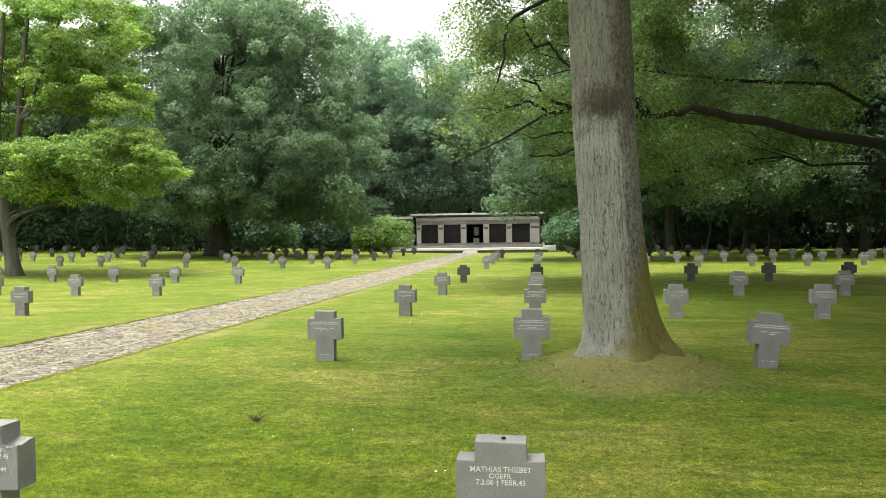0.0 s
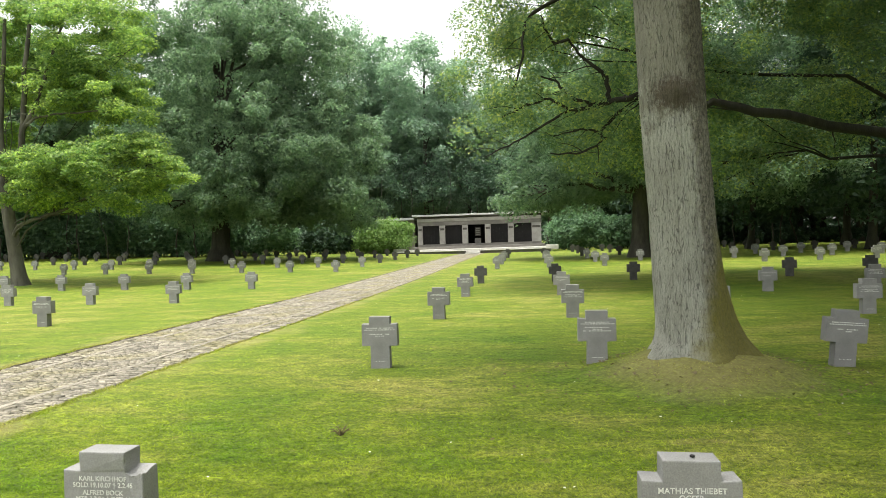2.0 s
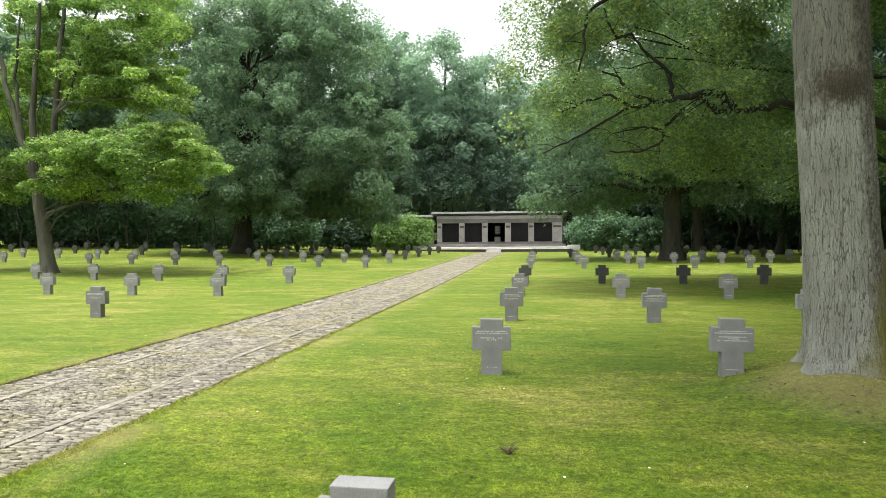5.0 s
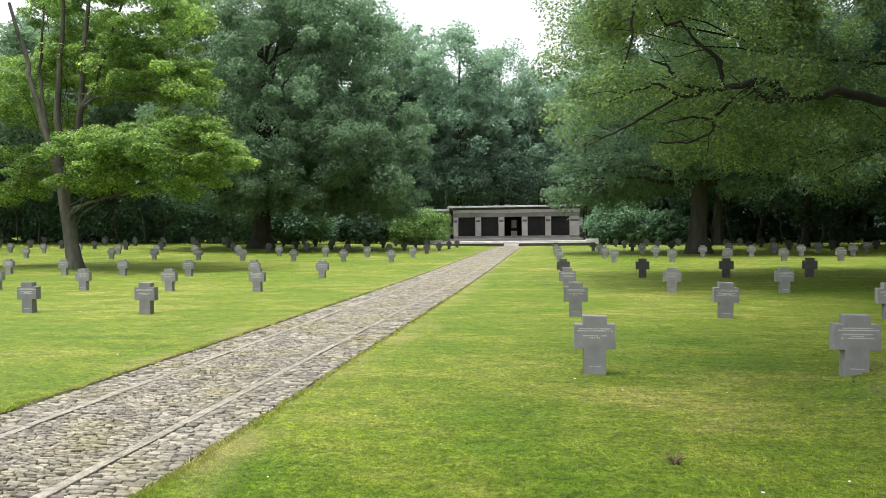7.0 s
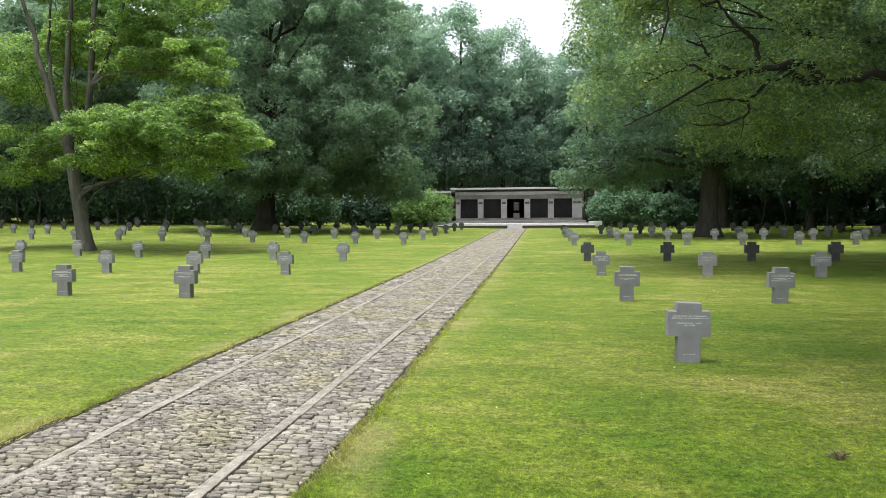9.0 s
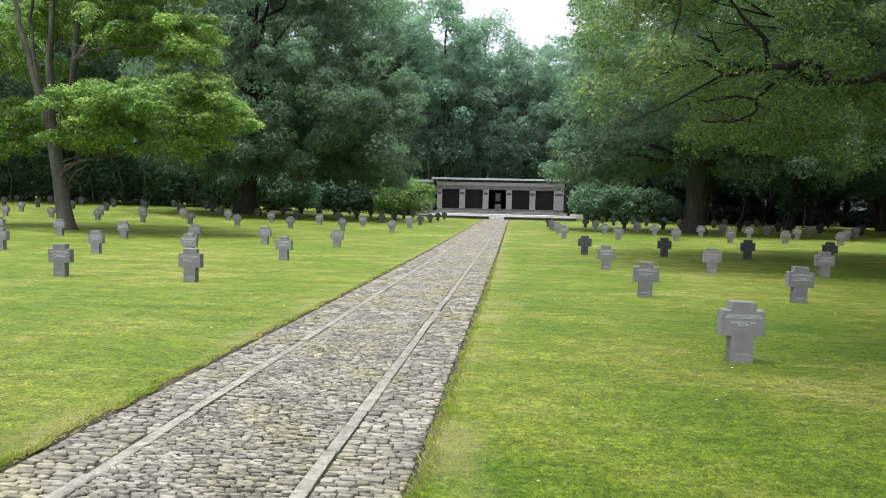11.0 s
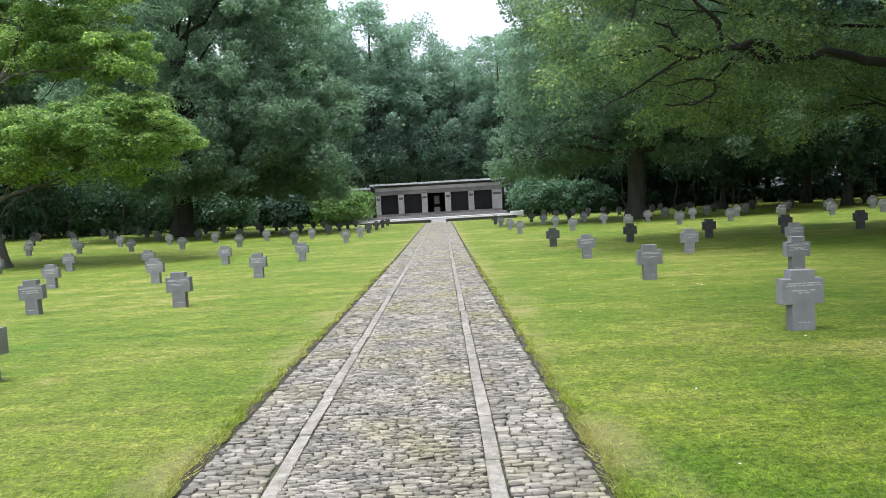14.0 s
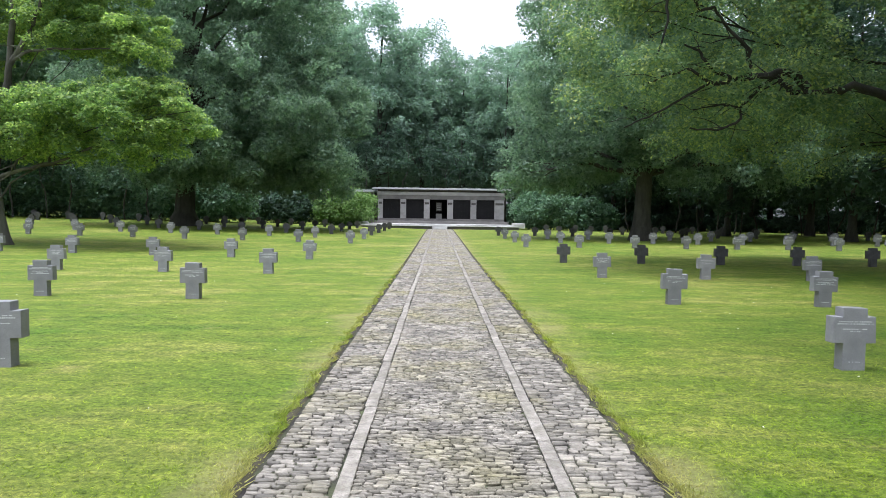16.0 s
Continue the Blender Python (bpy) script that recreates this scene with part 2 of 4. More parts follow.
def empty(name, x, y, z, label, category, group=""):
    ob = new(name)
    ob.location = (x, y, z)
    ob.empty_display_size = 0.2
    return tagged(ob, label, category, group)


def rise(y, x=0.0):
    """The ground's height: level by the walk, climbing to the terrace and more so to the back left."""
    q = np.clip((np.asarray(y, float) - 12) / 52, 0, 1)
    return q * q * (3 - 2 * q) * (0.36 + 0.025 * np.clip(-np.asarray(x, float) - 2, 0, 60))


def mound(x, y):
    """The swell of earth over the old oak's roots."""
    return 0.3 * np.exp(-(((np.asarray(x) - OAK_X - 0.08) / 0.95) ** 2 + ((np.asarray(y) - OAK_Y) / 0.95) ** 2) ** 1.4)


# ---------- ground ----------
HALF = 1.15
gx = np.concatenate([[-600, -300, -150, -90], np.arange(-60, -3, 3.0), [-2.4, -1.8, -1.4, -HALF - 0.05, -HALF - 0.01, -HALF + 0.03, -0.6, 0,
                     0.6, HALF - 0.03, HALF + 0.01, HALF + 0.05, 1.4, 1.8, 2.4, 3, 3.6, 4.2, 4.8], np.arange(5.2, 10, 0.2), np.arange(10, 61, 3.0), [90, 150, 300, 600]])
gy = np.concatenate([[-600, -200, -80, -40, -20], np.arange(-10, 2, 1.0), np.arange(2, 6.6, 0.2), np.arange(7, 62, 1.0), [62, 63, 64.1, 66, 70, 80, 100, 140, 200, 350, 700]])
gv = np.array([(x, y, float(rise(y, x))) for y in gy for x in gx])
gv[:, 2] += mound(gv[:, 0], gv[:, 1])
inside = (np.abs(gv[:, 0]) < HALF) & (gv[:, 1] < 64.05) & (gv[:, 1] > -10.5)
gv[inside, 2] -= 0.075
nx = len(gx)
gf = [(j * nx + i, j * nx + i + 1, (j + 1) * nx + i + 1, (j + 1) * nx + i) for j in range(len(gy) - 1) for i in range(nx - 1)]
ground = link("ground", quads("ground", gv, gf), LAWN)
ground.data.materials.append(SOIL)
rim = [HALF - 0.04 < abs((gv[f[0], 0] + gv[f[1], 0]) / 2) < HALF + 0.035 and -10.5 < gv[f[0], 1] < 63.5 for f in gf]
ground.data.polygons.foreach_set("material_index", np.array(rim, np.int32))
tagged(ground, "mown green lawn with straw-coloured dry patches", "lawn", kind="structure")

# ---------- paved way ----------
LO, HI = -10.0, 63.4
bed_y = np.arange(LO, HI + 0.7, 1.0)
bed = [(sx * HALF, y, float(rise(y)) - 0.02) for y in bed_y for sx in (-1, 1)]
way = link("path", quads("path", bed, [(2 * i, 2 * i + 1, 2 * i + 3, 2 * i + 2) for i in range(len(bed_y) - 1)]), GRIT)
tagged(way, "cobbled footpath of grey granite setts between pale kerb strips", "path", kind="structure")

# ---------- memorial hall ----------
FY = 71.0
terrace = empty("terrace", 0, 64, 0.19, "raised pale stone terrace with a dark front riser before the memorial hall", "terrace")
terrace["kind"] = "structure"
bm = bmesh.new()
block(bm, -7.0, 7.1, 1.6, 12.5, -0.3, 0.62, 0.01)
part("upper_platform", bm, PALE_STONE, terrace)
for a, b in ((-7.4, -0.75), (0.72, 7.4)):
    bm = bmesh.new()
    block(bm, a, b, 0.0, 1.6, -0.3, 0.42, 0.01)
    part("lower_step", bm, RISER_STONE, terrace, "dark weathered stone step front")
    bm = bmesh.new()
    block(bm, a - 0.03, b + 0.03, -0.05, 1.59, 0.424, 0.5, 0.012)
    part("coping", bm, PALE_STONE, terrace, "pale coping slab")
for i, (y0, z1) in enumerate(((-0.55, 0.22), (0.0, 0.34), (0.5, 0.46), (1.0, 0.58))):
    bm = bmesh.new()
    block(bm, -0.7, 0.67, y0, 1.6, -0.25 + i * 0.001, z1, 0.012)
    part("entrance_step", bm, PALE_STONE, terrace)
bm = bmesh.new()
block(bm, -6.7, 6.95, 5.2, 12.4, 0.624, 0.88, 0.01)
part("hall_step", bm, WALL_STONE, terrace)
for sx in (-7.5, 7.6):
    bm = bmesh.new()
    block(bm, sx - 0.6, sx + 0.6, 1.7, 2.7, 0.3, 0.8, 0.03)
    part("end_block", bm, PALE_STONE, terrace, "pale squared end block")

hall = empty("memorial_hall", -0.08, FY, 1.07, "low flat-roofed stone memorial hall with five dark bays between pillars", "building")
B0, B1 = 0.884, 2.24
BAY = [(-5.86, -4.03), (-3.44, -1.6), (-1.0, 0.82), (1.42, 3.24), (3.84, 5.72)]
bm = bmesh.new()
block(bm, -6.35, 6.72, 0.0, 0.5, 0.003, 0.26, 0.01)
part("plinth", bm, WALL_STONE, hall)
ends = [(-6.35, BAY[0][0])] + [(BAY[i][1], BAY[i + 1][0]) for i in range(4)] + [(BAY[4][1], 6.72)]
for i, (a, b) in enumerate(ends):
    bm = bmesh.new()
    block(bm, a, b, 0.0, 0.5, 0.262, B1, 0.015)
    pil = part("pillar" if 0 < i < 5 else "corner_pier", bm, PILLAR_STONE, hall)
    bm = bmesh.new()
    block(bm, a + 0.08, b - 0.08, -0.035, 0.0, B1 - 0.52, B1 - 0.3, 0.008)
    part("pillar_plaque", bm, RISER_STONE, pil, "small dark plaque")
for z0, z1, y0, mt in ((B1 + 0.002, 2.66, -0.02, WALL_STONE), (2.662, 3.0, -0.1, PILLAR_STONE), (3.002, 3.23, 0.1, RISER_STONE)):
    bm = bmesh.new()
    block(bm, -6.4, 6.77, y0, 0.55, z0, z1, 0.012)
    part("architrave", bm, mt, hall)
bm = bmesh.new()
block(bm, -6.9, 7.3, -0.55, 6.2, 3.232, 3.4, 0.02)
part("roof", bm, ROOF_METAL, hall, "flat roof with a pale metal edge")
bm = bmesh.new()
block(bm, -6.35, 6.72, 3.6, 3.9, 0.003, 3.138)
part("back_wall", bm, BRONZE, hall, "dark rear wall")
for a, b in ((-6.35, -5.95), (6.32, 6.72)):
    bm = bmesh.new()
    block(bm, a, b, 0.552, 3.598, 0.003, 3.138)
    part("side_wall", bm, WALL_STONE, hall)
for i, (a, b) in enumerate(BAY):
    if i == 2:
        continue
    bm = bmesh.new()
    block(bm, a, b, 0.3, 0.36, 0.262, B1, 0.004)
    panel = part("bay_panel", bm, BRONZE, hall, "dark bronze panel")
    for k in range(1, 6):
        bm = bmesh.new()
        x = a + (b - a) * k / 6
        block(bm, x - 0.02, x + 0.02, 0.26, 0.302, 0.27, B1 - 0.01, 0.004)
        part("rib", bm, BRONZE, panel)
bm = bmesh.new()
block(bm, -0.36, 0.26, 1.2, 1.75, 0.003, 0.78, 0.02)
part("pedestal", bm, PILLAR_STONE, hall, "pale stone pedestal in the open bay")
bm = bmesh.new()
block(bm, -0.34, 0.24, 1.5, 1.62, 1.05, 1.95, 0.015)
tablet = part("tablet", bm, WALL_STONE, hall, "grey inscribed tablet")
for k in range(4):
    bm = bmesh.new()
    block(bm, -0.26, 0.16, 1.48, 1.503, 1.18 + k * 0.2, 1.24 + k * 0.2, 0.004)
    part("inscription_bar", bm, LETTER, tablet)

annex = empty("annex", -9.6, FY + 1.2, 0.5, "lower flat-roofed stone wing joined to the memorial hall", "building")
bm = bmesh.new()
block(bm, -2.6, 2.6, 0, 4, -0.1, 3.52, 0.01)
part("wall", bm, WALL_STONE, annex)
bm = bmesh.new()
block(bm, -2.9, 2.65, -0.5, 4.4, 3.522, 3.75, 0.02)
part("roof", bm, ROOF_METAL, annex, "flat roof with a pale metal edge")

# ---------- grave crosses ----------
def cross_mesh(seed):
    """A squat stone cross with worn edges, base at the origin, facing -y."""
    rng = random.Random(seed)
    j = lambda s=0.004: rng.uniform(-s, s)
    out = [(-0.118 + j(), -0.06), (-0.116 + j(), 0.272 + j()), (-0.215 + j(), 0.27 + j()), (-0.214 + j(), 0.532 + j()), (-0.124 + j(), 0.53 + j()),
           (-0.124 + j(), 0.62 + j()), (0.124 + j(), 0.62 + j()), (0.124 + j(), 0.53 + j()), (0.214 + j(), 0.532 + j()),
           (0.215 + j(), 0.27 + j()), (0.116 + j(), 0.272 + j()), (0.118 + j(), -0.06)]
    bm = bmesh.new()
    f = bm.faces.new([bm.verts.new((x, -0.07, z)) for x, z in out])
    back = bmesh.ops.extrude_face_region(bm, geom=[f])["geom"]
    for v in back:
        if isinstance(v, bmesh.types.BMVert):
            v.co.y = 0.07
    bmesh.ops.recalc_face_normals(bm, faces=bm.faces)
    bmesh.ops.bevel(bm, geom=[e for e in bm.edges], offset=0.006, segments=2, affect="EDGES", profile=0.6)
    bmesh.ops.triangulate(bm, faces=[f for f in bm.faces if len(f.verts) > 4])
    me = bpy.data.meshes.new("cross")
    bm.to_mesh(me)
    bm.free()
    me.materials.append(CROSS)
    return me


def bars_mesh(seed):
    """Lines of worn lettering too small to read: short bars."""
    rng = random.Random(seed)
    vs, fs = [], []
    rows = [0.492, 0.472, 0.432, 0.412, 0.392] if seed % 2 else [0.486, 0.464, 0.412, 0.39]
    widths = [rng.uniform(0.26, 0.34), rng.uniform(0.3, 0.38), rng.uniform(0.2, 0.3), rng.uniform(0.08, 0.16), rng.uniform(0.26, 0.36)]
    lines = list(zip(rows, widths)) + [(0.085, 0.13)]
    for z, w in lines:
        x = -w / 2
        while x < w / 2:
            step = rng.choice((0.008, 0.011, 0.014))
            if rng.random() > 0.12:
                h = 0.0055 if z > 0.1 else 0.004
                k = len(vs)
                vs += [(x, -0.0715, z - h), (x + step, -0.0715, z - h), (x + step, -0.0715, z + h), (x, -0.0715, z + h)]
                fs.append((k, k + 1, k + 2, k + 3))
            x += step + 0.005
    me = quads("inscription", np.array(vs), np.array(fs))
    me.materials.append(LETTER)
    return me


CROSS_MESH = [cross_mesh(s) for s in range(6)]
DARK_MESH = [me.copy() for me in CROSS_MESH]
for me in DARK_MESH:
    me.materials[0] = CROSS_DARK
BARS = [bars_mesh(s) for s in range(6)]


def chipped(me):
    """A copy of a cross with one shoulder knocked off in rough facets."""
    bm = bmesh.new()
    bm.from_mesh(me)
    near = [e for e in bm.edges if all(v.co.x > 0.1 and v.co.z > 0.4 for v in e.verts)]
    bmesh.ops.subdivide_edges(bm, edges=near, cuts=5, use_grid_fill=True)
    for v in bm.verts:
        if v.co.x > 0.105 and 0.44 < v.co.z < 0.6:
            d = math.hypot(v.co.x - 0.15, (v.co.z - 0.54) * 1.2, (v.co.y + 0.05) * 0.9)
            k = max(0.0, 1 - d / 0.1)
            v.co.z -= 0.05 * k * (0.7 + 0.5 * noise.noise(v.co * 40))
            v.co.y += 0.02 * k * (1 + noise.noise(v.co * 55))
    out = bpy.data.meshes.new("chipped_cross")
    bm.to_mesh(out)
    bm.free()
    out.materials.append(CROSS)
    return out


def lettering(cross, words, z, size):
    c = bpy.data.curves.new("inscription", "FONT")
    c.body, c.size, c.align_x, c.extrude = words, size, "CENTER", 0.0006
    c.offset = 0.0004
    ob = new("inscription", c)
    dg = bpy.context.evaluated_depsgraph_get()
    me = bpy.data.meshes.new_from_object(ob.evaluated_get(dg))
    bpy.data.objects.remove(ob)
    me.materials.clear()
    t = link("inscription", me, LETTER, cross)
    t.matrix_basis = pose(0, -0.0712, z, 90, 0, 0)


def grave(x, y, i, lines=None, size=1.0, turn=0.0, tilt=0.0, dark=False):
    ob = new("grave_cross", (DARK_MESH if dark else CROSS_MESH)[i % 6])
    ob.matrix_basis = pose(x, y, float(rise(y, x)) + 0.6 * float(mound(x, y)), tilt * 0.4, tilt, turn) @ Matrix.Diagonal((size, size, size, 1))
    tagged(ob, "weathered grey stone grave cross with white lettering standing in the lawn", "grave cross", "rows of grave crosses")
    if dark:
        tagged(ob, "dark stone grave cross seen from its blank back")
    elif lines:
        for words, z, high in lines:
            lettering(ob, words, z, high)
    else:
        t = new("inscription", BARS[i % 6])
        t.parent = ob
        t["kind"] = "stuff"
    return ob


rng = random.Random(5)
n = 0
g = grave(6.485, -0.6, 0, [("MATHIAS THIEBET", 0.478, 0.036), ("OGEFR.", 0.447, 0.034), ("7.2.06 \u2020 FEBR.45", 0.416, 0.035)], 0.925, 0.5)
g["label"] = "grey stone grave cross with three crisp white lines of lettering"
g = grave(3.88, -0.535, 1, [("KARL KIRCHHOF", 0.478, 0.034), ("SOLD.19.10.07 \u2020 2.2.45", 0.446, 0.034), ("ALFRED BOCK", 0.408, 0.034),
                            ("MTR.3.3.26 \u2020 DEZ.44", 0.376, 0.034)], 0.92, -1.5)
g["label"] = "grey stone grave cross with a chipped shoulder and white lettering"
g.data = chipped(CROSS_MESH[1])
RIGHT_X = [4.0, 6.56, 9.18, 11.7, 14.2, 16.7, 19.2, 21.8, 24.4, 27.0, 29.6]
LEFT_X = [-4.33, -7.0, -9.75, -12.7, -15.5, -18.3, -21.1, -23.9, -26.7, -29.5, -32.3, -35.1, -37.9]
# distance of each row from the walk's start, and how the row veers off square
for row, (y, veer) in enumerate(((4.76, -0.03), (10.05, -0.04), (15.45, -0.04), (20.95, 0.0), (31.2, 0.04), (36.2, 0.04), (41.3, 0.0), (46.5, 0.0), (52.5, 0.0), (58.5, 0.0))):
    for col, x in enumerate(RIGHT_X):
        if row > 7 and not 1 < col < 9 or (row == 0 and col > 3) or abs(x - 12.4) < 1.4 and abs(y - 41.3) < 1:
            continue
        lean = 4.5 if (row, col) == (0, 2) else rng.uniform(-1.2, 1.2)
        yy = y + veer * (x - 4) + rng.uniform(-0.12, 0.12) * (row > 3)
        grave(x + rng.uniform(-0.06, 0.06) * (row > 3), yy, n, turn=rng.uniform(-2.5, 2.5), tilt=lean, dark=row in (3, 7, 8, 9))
        n += 1
for row, (y, veer) in enumerate(((4.42, -0.04), (9.95, -0.05), (15.33, -0.06), (20.87, -0.15), (32.2, -0.1), (37.3, -0.08), (42.5, -0.08), (47.6, -0.08), (52.6, -0.06), (57.4, -0.05))):
    for col, x in enumerate(LEFT_X):
        yy = y + veer * (x + 4.3) + rng.uniform(-0.12, 0.12) * (row > 3)
        if (row == 0 and col > 1) or math.hypot(x + 17.5, yy - 26) < 1.3 or math.hypot(x + 18.5, yy - 49) < 1.6 or yy > 58.5 + 0.2 * max(0, x + 20):
            continue
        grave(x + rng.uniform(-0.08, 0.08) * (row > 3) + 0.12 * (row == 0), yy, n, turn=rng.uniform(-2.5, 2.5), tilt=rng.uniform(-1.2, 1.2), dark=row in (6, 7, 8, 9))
        n += 1

# ---------- trees ----------
def tube(path, radii, sides=10, wob=0.0, seed=0):
    """Verts and faces of a tapered round limb along path."""
    r = np.random.default_rng(seed)
    path = np.asarray(path, float)
    tang = np.gradient(path, axis=0)
    tang /= np.linalg.norm(tang, axis=1)[:, None] + 1e-9
    ref = np.where(np.abs(tang[:, 2:3]) > 0.9, np.array([[1.0, 0, 0]]), np.array([[0, 0, 1.0]]))
    u = np.cross(tang, ref)
    u /= np.linalg.norm(u, axis=1)[:, None]
    w = np.cross(tang, u)
    a = np.linspace(0, 2 * np.pi, sides, endpoint=False)
    rad = np.asarray(radii)[:, None] * (1 + wob * r.normal(size=(1, sides)) + wob * 0.5 * r.normal(size=(len(path), sides)))
    v = path[:, None] + rad[..., None] * (np.cos(a)[None, :, None] * u[:, None] + np.sin(a)[None, :, None] * w[:, None])
    f = [(i * sides + k, i * sides + (k + 1) % sides, (i + 1) * sides + (k + 1) % sides, (i + 1) * sides + k)
         for i in range(len(path) - 1) for k in range(sides)]
    return v.reshape(-1, 3), np.array(f)


def join_tubes(items):
    vs, fs, k = [], [], 0
    for v, f in items:
        vs.append(v)
        fs.append(f + k)
        k += len(v)
    return np.concatenate(vs), np.concatenate(fs)


def leaf_arrays(centres, radii, per, size, r, up=0.5, shell_from=0.45):
    """Small bent leaf blades scattered through clumps."""
    centres, radii = np.repeat(centres, per, 0), np.repeat(radii, per, 0)
    m = len(centres)
    d = r.normal(size=(m, 3))
    d /= np.linalg.norm(d, axis=1)[:, None]
    d[:, 2] = np.where(r.random(m) < 0.45, np.abs(d[:, 2]), d[:, 2])
    p = centres + d * radii * (shell_from + (1.05 - shell_from) * r.random((m, 1)) ** 0.6)
    nrm = d * 0.5 + np.array([0, 0, up]) + r.normal(size=(m, 3)) * 0.5
    nrm /= np.linalg.norm(nrm, axis=1)[:, None]
    t = np.cross(nrm, r.normal(size=(m, 3)))
    t /= np.linalg.norm(t, axis=1)[:, None]
    b = np.cross(nrm, t)
    s = (size * r.uniform(0.6, 1.35, m))[:, None]
    v = np.stack([p - t * s * 0.45 - b * s * 0.36, p - t * s * 0.4 + b * s * 0.36, p + t * s * 0.62 - nrm * s * 0.12], 1)
    return v.reshape(-1, 3), np.arange(m * 3).reshape(-1, 3)


def clumps(lobes, count, rad, r, floor=-99.0):
    """Clump centres spread over the outer part of a crown's lobes (x, y, z, rx, ry, rz)."""
    lobes = np.array(lobes, float)
    w = (lobes[:, 3] * lobes[:, 4] + lobes[:, 3] * lobes[:, 5])
    pick = r.choice(len(lobes), count * 2, p=w / w.sum())
    d = r.normal(size=(count * 2, 3))
    d /= np.linalg.norm(d, axis=1)[:, None]
    c = lobes[pick, :3] + d * lobes[pick, 3:] * (0.35 + 0.65 * r.random((count * 2, 1)) ** 0.45)
    c = c[c[:, 2] > floor][:count]
    rr = rad * r.uniform(0.6, 1.35, (len(c), 1))
    return c, rr * np.array([[1.0, 1.0, 0.8]])


def limb_path(a, b, r, sag=0.1, n_pts=8):
    a, b = np.array(a, float), np.array(b, float)
    s = np.linspace(0, 1, n_pts)[:, None]
    mid = np.sin(s * np.pi)
    length = np.linalg.norm(b - a)
    wig = np.cumsum(r.normal(size=(n_pts, 3)), 0) * 0.03 * length
    wig -= wig[-1] * s
    return a + (b - a) * s + mid * np.array([[0, 0, sag * length]]) + wig * mid


def tree(name, label, base, height, trunk_r, lobes, count, rad, per, size, leaf, bark, seed, floor=-99.0, limbs=14, lean=(0, 0), flat=1.0,
         group="", up=0.5, stout=1.0, taper=0.75, forks=()):
    """A tree with a tapered trunk, limbs reaching into the crown, and a crown of leaf clumps. Lobes are in world metres about the base."""
    r = np.random.default_rng(seed)
    ob = empty(name, base[0], base[1], float(rise(base[1], base[0])), label, "tree", group)
    s = np.linspace(0, 1, 14)
    axis = np.stack([lean[0] * s, lean[1] * s, -0.25 + (height + 0.25) * s], 1)
    axis[1:, :2] += np.cumsum(r.normal(size=(13, 2)), 0) * 0.012 * height * 0.3
    radii = trunk_r * (1 - taper * s) * (1 + 0.75 * np.exp(-(s * height) / 0.35))
    link("trunk", quads("trunk", *tube(axis, radii, 16, 0.05, seed)), bark, ob, smooth=True)
    c, cr = clumps(lobes, count, rad, r, floor)
    cr[:, 2] *= flat
    order = r.permutation(len(c))[:limbs]
    for i, k in enumerate(order):
        tip = c[k]
        z0 = min(max(tip[2] * r.uniform(0.45, 0.8), 0.28 * height), 0.95 * height)
        j = z0 / height
        a = np.array([np.interp(j, s, axis[:, q]) for q in range(3)])
        pth = limb_path(a, tip, r, 0.06)
        r0 = trunk_r * (1 - 0.75 * j) * 0.45 * stout
        items = [tube(pth, np.linspace(r0, 0.02, len(pth)), 7, 0.05, seed + i)]
        for q in range(4):
            near = c[np.argsort(np.linalg.norm(c - tip, axis=1))[1 + q]]
            st = pth[len(pth) // 2 + q % 3]
            items.append(tube(limb_path(st, near, r, 0.03, 5), np.linspace(r0 * 0.35, 0.012, 5), 5, 0.05, seed + i * 7 + q))
        link("limb", quads("limb", *join_tubes(items)), bark, ob, smooth=True)
    for pth, r0 in forks:
        pth = np.array(pth, float)
        fine = np.stack([np.interp(np.linspace(0, 1, 14), np.linspace(0, 1, len(pth)), pth[:, q]) for q in range(3)], 1)
        fine[1:-1] += r.normal(size=(12, 3)) * min(0.05, 0.3 * r0)
        link("limb", quads("limb", *tube(fine, np.linspace(r0, r0 * 0.4, 14), 10, 0.06, seed)), bark, ob, smooth=True)
        for q in range(5):
            st = fine[3 + 2 * q]
            reach = r.normal(size=3) * np.array([0.6, 0.4, 0.35]) + np.array([-0.25, 0, -0.1])
            twig = tube(limb_path(st, st + reach * (0.6 + 3 * r0), r, 0.05, 6), np.linspace(min(0.03, r0 * 0.3), 0.006, 6), 5, 0.05, seed + q)
            link("twig", quads("twig", *twig), bark, ob, smooth=True)
    link("crown", quads("crown", *leaf_arrays(c, cr, per, size, r, up)), leaf, ob)
    return ob


